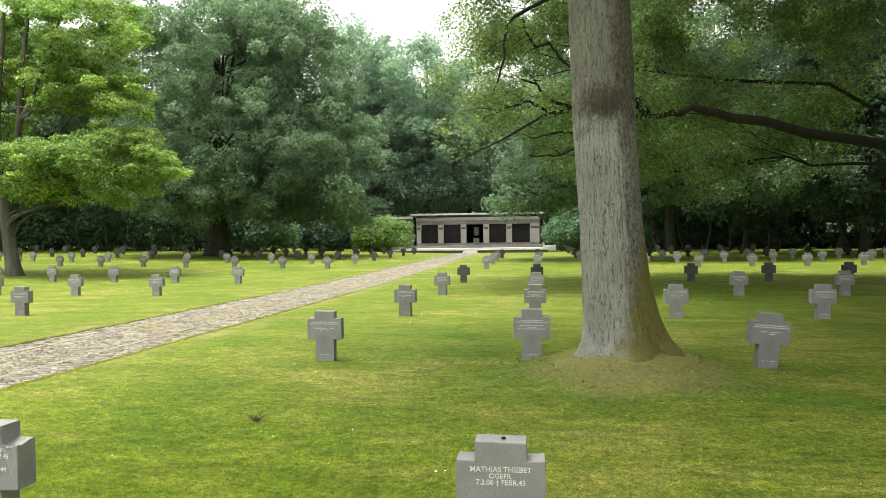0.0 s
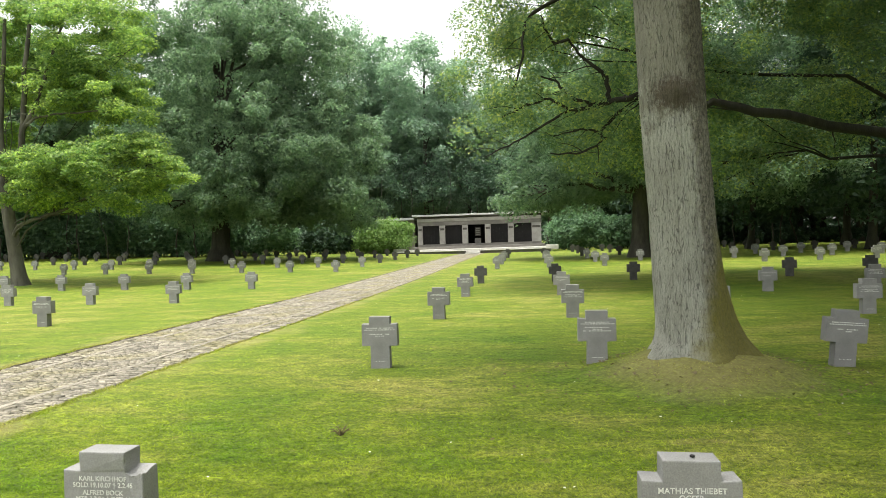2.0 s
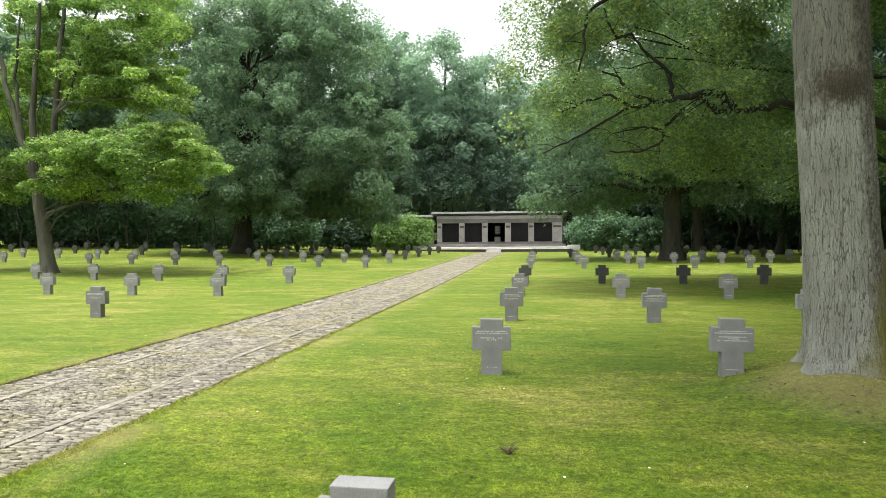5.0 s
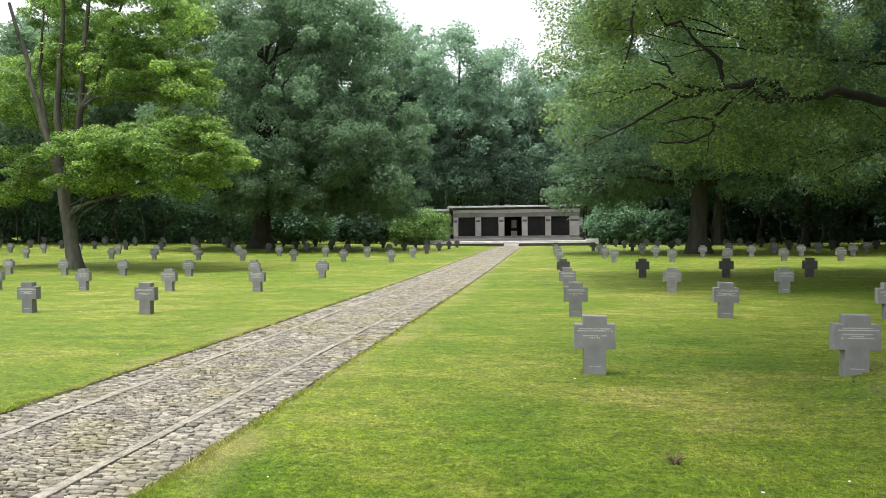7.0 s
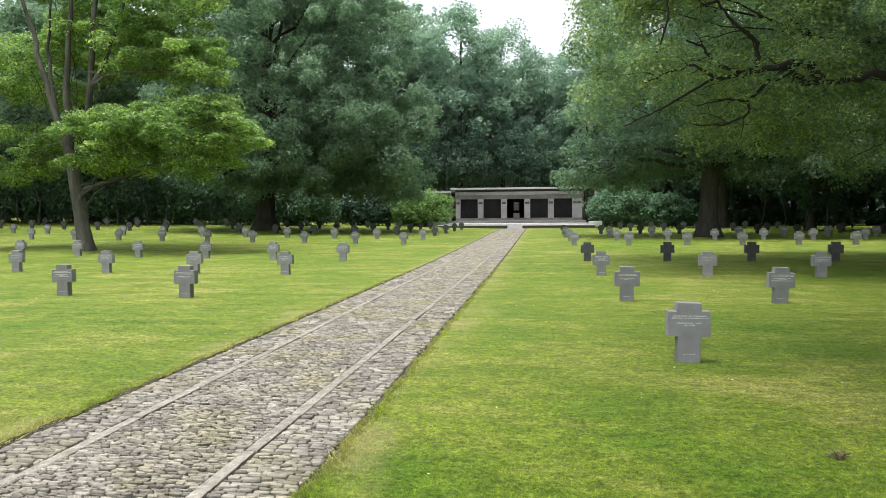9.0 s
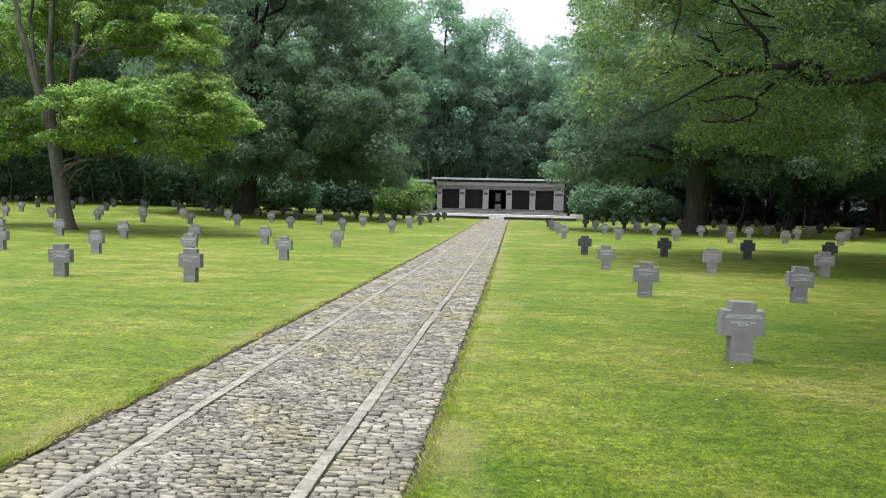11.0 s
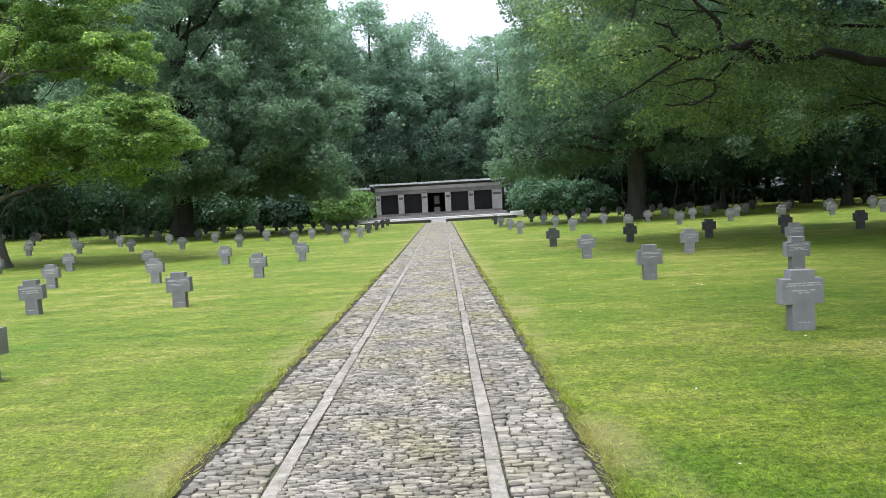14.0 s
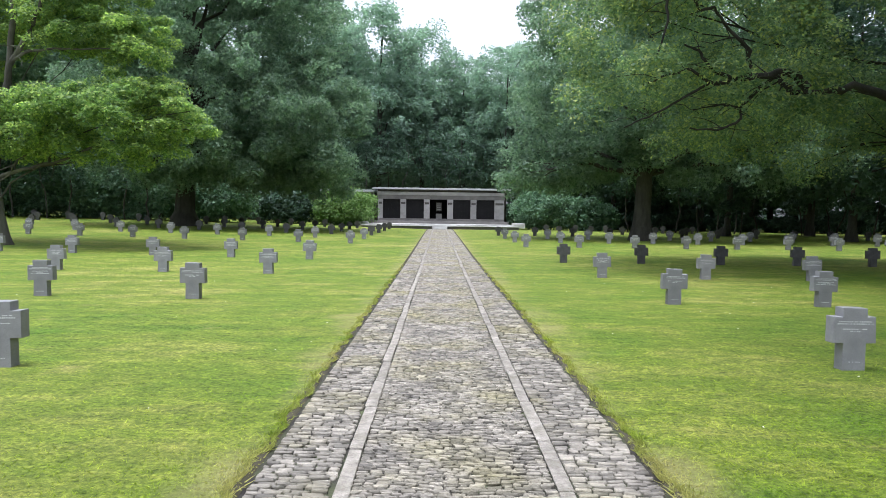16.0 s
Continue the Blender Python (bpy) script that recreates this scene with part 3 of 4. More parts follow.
# yellow-green maple beside the lawn's left rows
tree("maple_tree", "bright yellow-green maple with layered leaf pads and slender grey stems", (-17.5, 26), 4.5, 0.33,
     [(4.9, -1, 4.7, 3.8, 2.8, 1.6), (1.9, -0.6, 4.7, 2.6, 2.2, 1.5), (6.2, -0.8, 5.1, 1.7, 2.0, 1.4), (5.7, -0.6, 7.6, 1.5, 2.0, 1.5), (3.4, 0.5, 8.6, 2.2, 2.4, 1.3),
      (3.8, 0, 11.0, 2.6, 2.6, 1.6), (0.4, 1.6, 9.4, 3.4, 2.2, 1.6), (-4.4, 1.0, 4.4, 2.8, 2.6, 1.4), (-3.6, 2.0, 8.4, 2.6, 2.4, 2.0), (0.5, 2.5, 12.5, 4.6, 2.6, 1.8)],
     580, 0.6, 290, 0.12, MAPLE, MAPLE_BARK, 3, floor=2.6, limbs=12, lean=(-0.62, 0), flat=0.62, up=0.8, stout=0.4, taper=0.25,
     forks=[(((-0.6, 0, 3.7), (-1.1, -0.1, 5.7), (-1.75, -0.2, 7.8), (-2.2, -0.2, 9.7), (-2.9, -0.2, 12)), 0.16),
            (((-0.6, 0, 4.1), (-0.65, -0.1, 7.0), (-0.55, -0.1, 9.2), (-0.35, 0, 12.2)), 0.17),
            (((-0.55, 0, 3.8), (0.3, -0.2, 5.6), (0.5, -0.2, 7.0), (0.7, -0.2, 9.6), (0.9, 0, 12.2)), 0.18),
            (((0.5, -0.2, 7.0), (1.3, -0.3, 8.15), (1.8, -0.3, 9.4), (2.7, -0.2, 11.8)), 0.11),
            (((0.55, -0.2, 7.1), (1.2, -0.4, 7.5), (2.3, -0.6, 7.6), (4.7, -0.8, 7.6)), 0.07),
            (((-1.2, -0.1, 6.0), (-1.4, -0.3, 8.6), (-1.1, -0.3, 11.5)), 0.09),
            (((-0.3, -0.1, 2.2), (0.4, -0.4, 2.75), (1.4, -0.7, 3.0), (2.9, -1.0, 3.3), (5.9, -1.2, 4.5)), 0.1),
            (((2.4, -0.9, 3.2), (2.5, -0.9, 4.1), (2.2, -0.9, 5.2)), 0.05)])
# broad dark oak
tree("oak_tree", "broad dark-green oak with a dense crown down to head height", (-18.5, 49), 17, 0.75,
     [(2.5, -1.5, 8, 11, 8, 5), (2.5, -1, 14, 9.5, 8, 5.5), (-1, 0, 19, 7, 7, 5), (8.0, -2, 8.5, 5, 4, 4), (3, -3, 4.8, 11, 6, 2.2), (5.4, -1, 17.6, 4.6, 5, 4), (8.5, 1, 3.4, 4.5, 5, 1.8)],
     900, 1.0, 290, 0.19, OAK_LEAF, DARK_BARK, 11, floor=2.0, limbs=16)
# red oak whose limbs hang over the rows
# highest lobes lie above the view, added to shade the lawn beneath
tree("red_oak_tree", "spreading red oak with long drooping limbs over the graves", (20, 21), 14, 0.7,
     [(-7.5, 0.8, 9.0, 8.8, 4.0, 4.4), (-6, -9.5, 14, 6.5, 5, 2.6), (-3, -5, 13, 7, 6, 3), (-12.3, -2.0, 6.0, 4.6, 4.2, 2.4), (-8, 1.5, 5.2, 6, 3.5, 2.0), (-2, -2.5, 12, 9, 6, 5),
      (-10.6, -3.5, 10.6, 5.6, 4.6, 3.0), (-4, -4, 15.5, 9.5, 6, 3), (-13.4, -3.2, 8.6, 2.8, 3.0, 1.6)],
     760, 0.9, 600, 0.1, DROOP_LEAF, BLACK_BARK, 23, floor=3.2, limbs=12, up=0.7, stout=0.35,
     forks=[(((0, 0, 4.0), (-4.5, -2.8, 4.3), (-7.6, -4.1, 4.7), (-8.6, -4.2, 4.92), (-9.3, -4.2, 5.06), (-9.8, -4.2, 4.98), (-10.8, -4.2, 4.9)), 0.165),
            (((-10.75, -4.2, 4.9), (-11.0, -4.2, 5.2), (-11.2, -4.2, 5.4)), 0.09),
            (((-10.3, -4.2, 5.0), (-10.5, -4.2, 5.3), (-10.85, -4.2, 5.43), (-11.65, -4.3, 5.3), (-12.35, -4.4, 5.15), (-13.05, -4.5, 5.08)), 0.13),
            (((-11.9, -4.3, 5.3), (-12.0, -4.4, 6.0), (-12.6, -4.5, 6.45), (-13.0, -4.6, 7.0)), 0.07),
            (((-13.0, -4.6, 7.0), (-13.4, -4.6, 6.9), (-13.6, -4.7, 7.2), (-13.75, -4.7, 7.7)), 0.045),
            (((-12.4, -4.3, 8.6), (-13.9, -4.5, 7.9), (-14.2, -4.6, 7.5), (-14.3, -4.7, 7.0), (-14.25, -4.8, 6.5), (-14.6, -4.9, 5.6)), 0.06),
            (((-12.35, -4.4, 5.15), (-13.1, -4.5, 5.5), (-13.4, -4.6, 5.85), (-13.8, -4.7, 6.0)), 0.055),
            (((-13.05, -4.5, 5.08), (-13.6, -4.6, 5.4), (-14.4, -4.7, 5.15), (-14.9, -4.8, 4.9)), 0.045),
            (((-11.6, -4.3, 5.0), (-12.15, -4.4, 4.45), (-12.2, -4.5, 4.05), (-12.85, -4.6, 3.8), (-13.6, -4.7, 3.85)), 0.05),
            (((-12.15, -4.4, 4.45), (-12.7, -4.5, 4.5), (-13.5, -4.6, 4.35)), 0.035),
            (((-13.05, -4.5, 5.05), (-14.35, -4.8, 4.3), (-15.4, -5.0, 3.8)), 0.04)])
tree("oak_tree", "tall oak rising behind the grave rows", (12.4, 41.3), 15, 0.55,
     [(0, 0.5, 8.5, 8.5, 7, 4.5), (0, 0.5, 13.5, 8, 7, 5), (5, 1, 16, 8, 7, 5), (-4.5, 1, 4.6, 4.8, 4, 1.8), (-6.6, 0.5, 4.2, 2.6, 3, 1.3), (5, -1, 5.5, 7, 5, 2.4)], 600, 0.95, 270, 0.19, OAK_LEAF, DARK_BARK, 31, floor=2.8, limbs=14)
# trunk out of view; added to shade the right lawn, leaf colour darkened too
tree("oak_tree", "oak added to shade the lawn's margin, its crown coloured dark for shade", (20.5, 5.5), 13, 0.5,
     [(-3, 0, 9.5, 7.5, 6.5, 3.6), (-2, 0, 13, 7.5, 7, 3.5)], 230, 1.3, 400, 0.15, SHADED_LEAF, DARK_BARK, 33, floor=6.2, limbs=10)
tree("slender_tree", "slim grey-barked tree at the wood's edge", (18.6, 63.5), 16, 0.42,
     [(0, 0, 11, 6, 6, 6)], 110, 1.5, 260, 0.3, HAZE_LEAF, DARK_BARK, 37, floor=4, limbs=8)
tree("oak_tree", "dark oak standing at the wood's edge", (-38, 56), 17, 0.7,
     [(0, 0, 9, 9, 8, 6), (0, 0, 15, 8, 8, 5)], 220, 1.6, 230, 0.32, OAK_LEAF, DARK_BARK, 41, floor=4.2, limbs=10)

# the old oak in the lawn, near the walk
def old_oak():
    r = np.random.default_rng(77)
    ob = empty("old_oak", OAK_X, OAK_Y, 0, "massive old oak with furrowed grey bark and a mossy flared foot", "tree")
    rows, sides = 220, 260
    z = np.concatenate([np.linspace(-0.15, 4.6, rows - 20), np.linspace(4.65, 9.5, 20)])
    a = np.linspace(0, 2 * np.pi, sides, endpoint=False)
    cx = np.interp(z, [0, 0.3, 0.6, 1, 1.6, 2.8, 4, 9.5], [0.08, 0.08, 0.03, -0.02, -0.06, -0.12, -0.155, -0.3])
    rad = np.interp(z, [-0.15, 0.2, 0.3, 0.4, 0.6, 1, 1.6, 2.8, 4, 9.5], [0.62, 0.56, 0.5, 0.455, 0.41, 0.365, 0.335, 0.335, 0.33, 0.27])
    zz, aa = np.meshgrid(z, a, indexing="ij")
    rr = np.repeat(rad[:, None], sides, 1)
    rr = rr * (1 + 0.13 * np.exp(-np.clip(zz - 0.25, 0, 9) / 0.3) * np.cos(aa * 5 + 0.8) + 0.02 * np.cos(aa * 3 + zz * 0.7))
    ridge = np.zeros_like(rr)
    for i in range(rows):
        for k in range(sides):
            q = Vector((math.cos(a[k]) * 8.5, math.sin(a[k]) * 8.5, z[i] * 0.9))
            ridge[i, k] = abs(noise.noise(q)) + 0.6 * abs(noise.noise(q * 2.3 + Vector((5, 1, 3))))
    rr += (0.3 - ridge) * 0.016
    # healed branch scar on the side of the walk
    da = (aa - radians(-92) + np.pi) % (2 * np.pi) - np.pi
    scar = np.exp(-((da / 0.42) ** 2 + ((zz - 2.98) / 0.13) ** 2))
    groove = np.exp(-((da / 0.16) ** 2 + ((zz - 2.8) / 0.22) ** 2))
    rr += 0.05 * scar - 0.035 * groove
    v = np.stack([cx[:, None] + rr * np.cos(aa), rr * np.sin(aa), zz], -1).reshape(-1, 3)
    f = [(i * sides + k, i * sides + (k + 1) % sides, (i + 1) * sides + (k + 1) % sides, (i + 1) * sides + k)
         for i in range(rows - 1) for k in range(sides)]
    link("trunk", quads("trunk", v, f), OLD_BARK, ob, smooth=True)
    c, cr = clumps([(0.4, -0.8, 11.5, 6.0, 6.4, 2.4), (3.4, -0.6, 13, 6.2, 7, 3), (3.0, 0, 16, 5, 5.5, 3.5), (4.5, 3, 14, 5, 5, 3)], 300, 1.2, r, 8.8)
    for i in range(12):
        tip = c[i]
        pth = limb_path((-0.28, 0, 8.2 + 0.1 * i), tip, r, 0.05)
        link("limb", quads("limb", *tube(pth, np.linspace(0.14, 0.02, len(pth)), 7, 0.05, i)), DARK_BARK, ob, smooth=True)
    link("crown", quads("crown", *leaf_arrays(c, cr, 240, 0.17, r)), DROOP_LEAF, ob)


def n_color(n, l, vec, scale):
    t = n.new("ShaderNodeTexNoise")
    t.inputs["Scale"].default_value = scale
    l.new(vec, t.inputs["Vector"])
    return t.outputs["Color"]


def old_bark():
    m, n, l, p = shell("furrowed_oak_bark", 0.95)
    warp = n.new("ShaderNodeVectorMath")
    warp.operation = "MULTIPLY_ADD"
    l.new(n_color(n, l, where(n, l, (1, 1, 0.5)), 9), warp.inputs[0])
    warp.inputs[1].default_value = (0.05, 0.05, 0.012)
    l.new(where(n, l, (1, 1, 0.13)), warp.inputs[2])
    cell = n.new("ShaderNodeTexVoronoi")
    cell.feature = "DISTANCE_TO_EDGE"
    cell.inputs["Scale"].default_value = 50
    l.new(warp.outputs[0], cell.inputs["Vector"])
    rib = noise_node(n, l, where(n, l, (1, 1, 0.12)), 34, 6, 0.6)
    fine = noise_node(n, l, where(n, l, (1, 1, 0.4)), 80, 5, 0.75)
    split = math_node(n, l, "ADD", cell.outputs["Distance"], math_node(n, l, "MULTIPLY", math_node(n, l, "SUBTRACT", rib, 0.42), 0.5))
    crack = ramp_node(n, l, split, ((0.0, (0.34,) * 3), (0.11, (1.0,) * 3)))
    col = ramp_node(n, l, noise_node(n, l, where(n, l, (1, 1, 0.5)), 3.0, 6), ((0.3, (0.29, 0.29, 0.25)), (0.7, (0.44, 0.445, 0.4))))
    col = mix_node(n, l, 0.85, col, crack, "MULTIPLY")
    col = mix_node(n, l, 0.6, col, ramp_node(n, l, fine, ((0.3, (0.55,) * 3), (0.7, (1.25,) * 3))), "MULTIPLY")
    # rough bark down the far flank, coloured dark for the trunk's shaded side
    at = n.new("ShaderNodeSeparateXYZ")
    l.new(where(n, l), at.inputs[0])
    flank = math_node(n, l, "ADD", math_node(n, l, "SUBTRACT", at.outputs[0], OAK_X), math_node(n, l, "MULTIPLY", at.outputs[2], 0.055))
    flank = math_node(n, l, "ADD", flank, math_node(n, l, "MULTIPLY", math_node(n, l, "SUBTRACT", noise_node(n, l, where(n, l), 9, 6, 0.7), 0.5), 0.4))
    shaded_rough_skin = mix_node(n, l, 1.0, (0.15, 0.14, 0.115), ramp_node(n, l, noise_node(n, l, where(n, l, (1, 1, 0.55)), 42, 5, 0.7), ((0.36, (0.25,) * 3), (0.66, (1.9,) * 3))), "MULTIPLY")
    col = mix_node(n, l, ramp_node(n, l, flank, ((0.1, (0, 0, 0)), (0.2, (0.9,) * 3))), col, shaded_rough_skin)
    # lichen-green foot and flank
    sep = n.new("ShaderNodeSeparateXYZ")
    l.new(where(n, l), sep.inputs[0])
    side = math_node(n, l, "ADD", math_node(n, l, "MULTIPLY", math_node(n, l, "SUBTRACT", sep.outputs[0], OAK_X + 0.12), 1.6),
                     math_node(n, l, "SUBTRACT", 0.62, math_node(n, l, "MULTIPLY", sep.outputs[2], 0.42)))
    side = math_node(n, l, "ADD", side, math_node(n, l, "MULTIPLY", noise_node(n, l, where(n, l), 5, 5), 0.5))
    mossy = ramp_node(n, l, side, ((0.36, (0, 0, 0)), (0.7, (0.9,) * 3)))
    # bark darker above roughly 2.8 m
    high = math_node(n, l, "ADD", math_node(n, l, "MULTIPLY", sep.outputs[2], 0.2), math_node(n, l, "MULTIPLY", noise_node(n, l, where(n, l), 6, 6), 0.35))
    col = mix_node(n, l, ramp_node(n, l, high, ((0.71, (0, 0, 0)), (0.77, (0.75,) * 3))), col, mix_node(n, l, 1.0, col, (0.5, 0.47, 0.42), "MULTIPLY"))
    near_scar = n.new("ShaderNodeVectorMath")
    near_scar.operation = "DISTANCE"
    l.new(where(n, l, (1, 1, 1.35)), near_scar.inputs[0])
    near_scar.inputs[1].default_value = (OAK_X - 0.16, OAK_Y - 0.33, 2.93 * 1.35)
    ragged = math_node(n, l, "ADD", near_scar.outputs["Value"], math_node(n, l, "MULTIPLY", noise_node(n, l, where(n, l, (1, 1, 0.6)), 34, 7, 0.75), 0.6))
    col = mix_node(n, l, ramp_node(n, l, ragged, ((0.46, (0.92,) * 3), (0.62, (0, 0, 0)))), col, mix_node(n, l, 0.8, (0.085, 0.068, 0.048), ramp_node(n, l, fine, ((0.3, (0.3,) * 3), (0.7, (1.5,) * 3))), "MULTIPLY"))
    col = mix_node(n, l, mossy, col, mix_node(n, l, 0.7, (0.19, 0.175, 0.03), ramp_node(n, l, fine, ((0.3, (0.35,) * 3), (0.7, (1.3,) * 3))), "MULTIPLY"))
    l.new(col, p.inputs["Base Color"])
    bump_node(n, l, p, math_node(n, l, "ADD", math_node(n, l, "MULTIPLY", crack, 1.2), fine), 1.0, 0.03)
    return m


OLD_BARK = old_bark()
old_oak()

# woods round the lawn: four kinds, repeated; haze and shade sit in their leaf colours
def wood_tree(seed, leaf, tall, wide, low, per=80, size=0.42):
    return tree("woodland_tree", "tall woodland tree with a full green crown", (0, 300 + seed * 30), tall * 0.85, 0.32,
                [(0, 0, low + (tall - low) * 0.35, wide, wide, (tall - low) * 0.38), (0.5, 0.3, low + (tall - low) * 0.72, wide * 0.8, wide * 0.8, (tall - low) * 0.32)],
                210, 1.3, per, size, leaf, DARK_BARK, seed, floor=low, limbs=7, group="woodland round the lawn")


KINDS = [wood_tree(101, HAZE_LEAF, 25, 5.5, 4.5, 140, 0.3), wood_tree(102, HAZE_LEAF, 22, 5.0, 3.2, 140, 0.3), wood_tree(103, SHADED_LEAF, 20, 6.0, 2.4), wood_tree(104, OAK_LEAF, 26, 5.5, 5)]
rng = random.Random(9)
spots = []
for x in np.arange(-44, 46, 5.2):
    spots.append((x, 88 + rng.uniform(-3, 3), (1.2 if -18 < x < -5 else 0.98) - 0.003 * abs(x)))
for x in np.arange(-33, 34, 6.5):
    spots.append((x, 100 + rng.uniform(-4, 4), 1.0))
for k in range(9):
    spots.append((-30 - 4.5 * k + rng.uniform(-1, 1), 79 - 1.0 * k + rng.uniform(-2, 2), 0.95))
    spots.append((24 + 4.6 * k + rng.uniform(-1, 1), 74 - 1.2 * k + rng.uniform(-2, 2), 0.95))
    spots.append((19 + 5.4 * k + rng.uniform(-1, 1), 78 - 1.0 * k + rng.uniform(-2, 2), 1.0))
for k in range(5):
    spots.append((-52 - 3 * k, 50 - 9 * k, 0.95))
    spots.append((46 + 3 * k, 50 - 9 * k, 0.95))
# near right-hand trees are mostly unseen, added to block sky light from the lawn
spots += [(-40, 35, 0.95), (-48, 44, 1.0), (30, 55, 0.9), (38, 47, 0.9), (27, 44, 0.85), (29, 30, 0.9), (31, 19, 0.95), (29, 9, 0.9), (35, 36, 1.0), (36, 2, 1.0), (22, 52, 0.8)]
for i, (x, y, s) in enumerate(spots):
    # right-hand trees all take the leaf colour darkened for shade
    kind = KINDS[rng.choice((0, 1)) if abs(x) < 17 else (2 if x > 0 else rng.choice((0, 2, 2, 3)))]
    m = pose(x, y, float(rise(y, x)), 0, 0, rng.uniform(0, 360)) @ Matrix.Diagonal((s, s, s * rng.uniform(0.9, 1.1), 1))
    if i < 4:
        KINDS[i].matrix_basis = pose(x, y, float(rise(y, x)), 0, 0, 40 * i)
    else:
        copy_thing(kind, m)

# ---------- shrubs ----------
def shrub(name, label, x, y, rx, ry, h, leaf, seed, per=240, count=60, size=0.26, base=0.0):
    r = np.random.default_rng(seed)
    ob = empty(name, x, y, base + float(rise(y, x)), label, "shrub", "shrubs at the wood's edge")
    stems = [tube(limb_path((0.2 * q - 0.4, 0, -0.1), (rx * 0.5 * math.cos(q * 1.3), ry * 0.5 * math.sin(q * 1.3), h * 0.6), r, 0.1, 6), np.linspace(0.07, 0.02, 6), 6)
             for q in range(5)]
    link("stem", quads("stem", *join_tubes(stems)), DARK_BARK, ob, smooth=True)
    c, cr = clumps([(0, 0, h * 0.45, rx * 0.85, ry * 0.85, h * 0.48)], count, min(rx, h) * 0.24, r, 0.15)
    link("foliage", quads("foliage", *leaf_arrays(c, cr, per, size, r, 0.4)), leaf, ob)
    return ob


shrub("rounded_shrub", "dense light-green rounded shrub beside the memorial hall", -9.35, 66.9, 3.5, 2.4, 3.5, BRIGHT_BUSH, 201, 170, 170, 0.17)
shrub("rounded_shrub", "dark-green rounded shrub beside the terrace", 10.6, 68.0, 4.0, 2.4, 4.0, RHODO, 202, 190, 130, 0.2)
shrub("rhododendron", "dark-green rhododendron thicket under the oak", 14.5, 67.5, 3.6, 2.4, 3.2, RHODO, 203, 120, 100)
shrub("rhododendron", "clipped evergreen shrub under the oak, its leaves darkened for shade", -15.3, 66.8, 3.6, 2.3, 3.3, SHADED_LEAF, 204, 120, 110)
for i in range(9):
    shrub("rhododendron", "large dark-green rhododendron at the wood's edge", -20.5 - i * 5.0, 60.5 - i * 1.3, 4.6, 2.8, 4.4 + 0.6 * math.sin(i * 2.1), RHODO, 210 + i, 95, 130, 0.27)
for i in range(7):
    # shade under the trees is put into the undergrowth's leaf colour
    shrub("undergrowth", "undergrowth below the woodland trees, its leaves darkened for shade", 19.5 + i * 5.6, 75 - i * 1.7, 4.2, 2.6, 2.0 + 0.5 * math.sin(i * 1.7), SHADED_LEAF, 230 + i, 95, 110, 0.27)
def sapling(x, y, h, seed):
    r = np.random.default_rng(seed)
    ob = empty("sapling", x, y, float(rise(y, x)), "thin bare-stemmed sapling in the shade of the wood", "tree", "saplings at the wood's edge")
    link("trunk", quads("trunk", *tube(limb_path((0, 0, -0.1), (r.normal() * 0.4, r.normal() * 0.4, h), r, 0.0, 9), np.linspace(0.075, 0.02, 9), 7, 0.05, seed)), DARK_BARK, ob, smooth=True)
    c = np.stack([r.normal(size=14) * 0.9, r.normal(size=14) * 0.9, h * r.uniform(0.55, 1.05, 14)], 1)
    link("crown", quads("crown", *leaf_arrays(c, np.full((14, 3), 0.7), 60, 0.24, r)), SHADED_LEAF, ob)


for i in range(22):
    sapling(17 + 1.5 * i + rng.uniform(-0.7, 0.7), 62.5 - 0.35 * i + rng.uniform(-2.5, 2.5), rng.uniform(5, 8), 400 + i)
for i in range(10):
    sapling(-22 - 2.4 * i + rng.uniform(-0.8, 0.8), 58 - 0.8 * i + rng.uniform(-2, 2), rng.uniform(5, 8), 440 + i)
for i in range(12):
    sapling(-13 + 2.3 * i + rng.uniform(-0.8, 0.8), 81 + rng.uniform(-1.5, 1.5), rng.uniform(8, 11), 460 + i)

r = np.random.default_rng(300)
q = r.random(2600)
a = radians(-15) + q * radians(210)
dist = r.uniform(100, 118, 2600)
c = np.stack([np.cos(a) * dist * 0.85, 5 + np.sin(a) * dist, r.random(2600) ** 1.5 * 17], 1)
# the far wood's shaded depth comes from its dark leaf colour
far = link("far_woods", quads("far_woods", *leaf_arrays(c, np.full((2600, 3), 2.3), 32, 0.95, r)), SHADED_LEAF)
tagged(far, "dense woodland behind the clearing, its leaves darkened for shade", "woods", kind="stuff")

# ---------- lawn detail ----------
def blades(count, seed):
    r = np.random.default_rng(seed)
    d = 1.7 + r.gamma(1.7, 1.2, count)
    ang = r.uniform(-0.72, 0.72, count)
    ox = r.uniform(-0.5, 7.5, count)
    x, y = ox + np.sin(ang) * d, -2.9 + np.cos(ang) * d
    keep = (np.abs(x) > HALF - 0.01) & (np.hypot(x - OAK_X, y - OAK_Y) > 0.55)
    x, y = x[keep], y[keep]
    m = len(x)
    h = r.uniform(0.007, 0.02, m) * (1 + 0.5 * (np.abs(x) < HALF + 0.12))
    t = r.uniform(0, 2 * np.pi, m)
    w = r.uniform(0.0025, 0.0055, m) * (1 + 0.09 * np.hypot(x - 3, y + 2.8))
    lean = r.normal(size=(m, 2)) * h[:, None] * 1.5
    z = mound(x, y) - 0.004
    h = h + z
    v = np.stack([np.stack([x - np.cos(t) * w, y - np.sin(t) * w, z], 1), np.stack([x + np.cos(t) * w, y + np.sin(t) * w, z], 1),
                  np.stack([x + lean[:, 0], y + lean[:, 1], h], 1)], 1)
    return v.reshape(-1, 3), np.arange(m * 3).reshape(-1, 3)


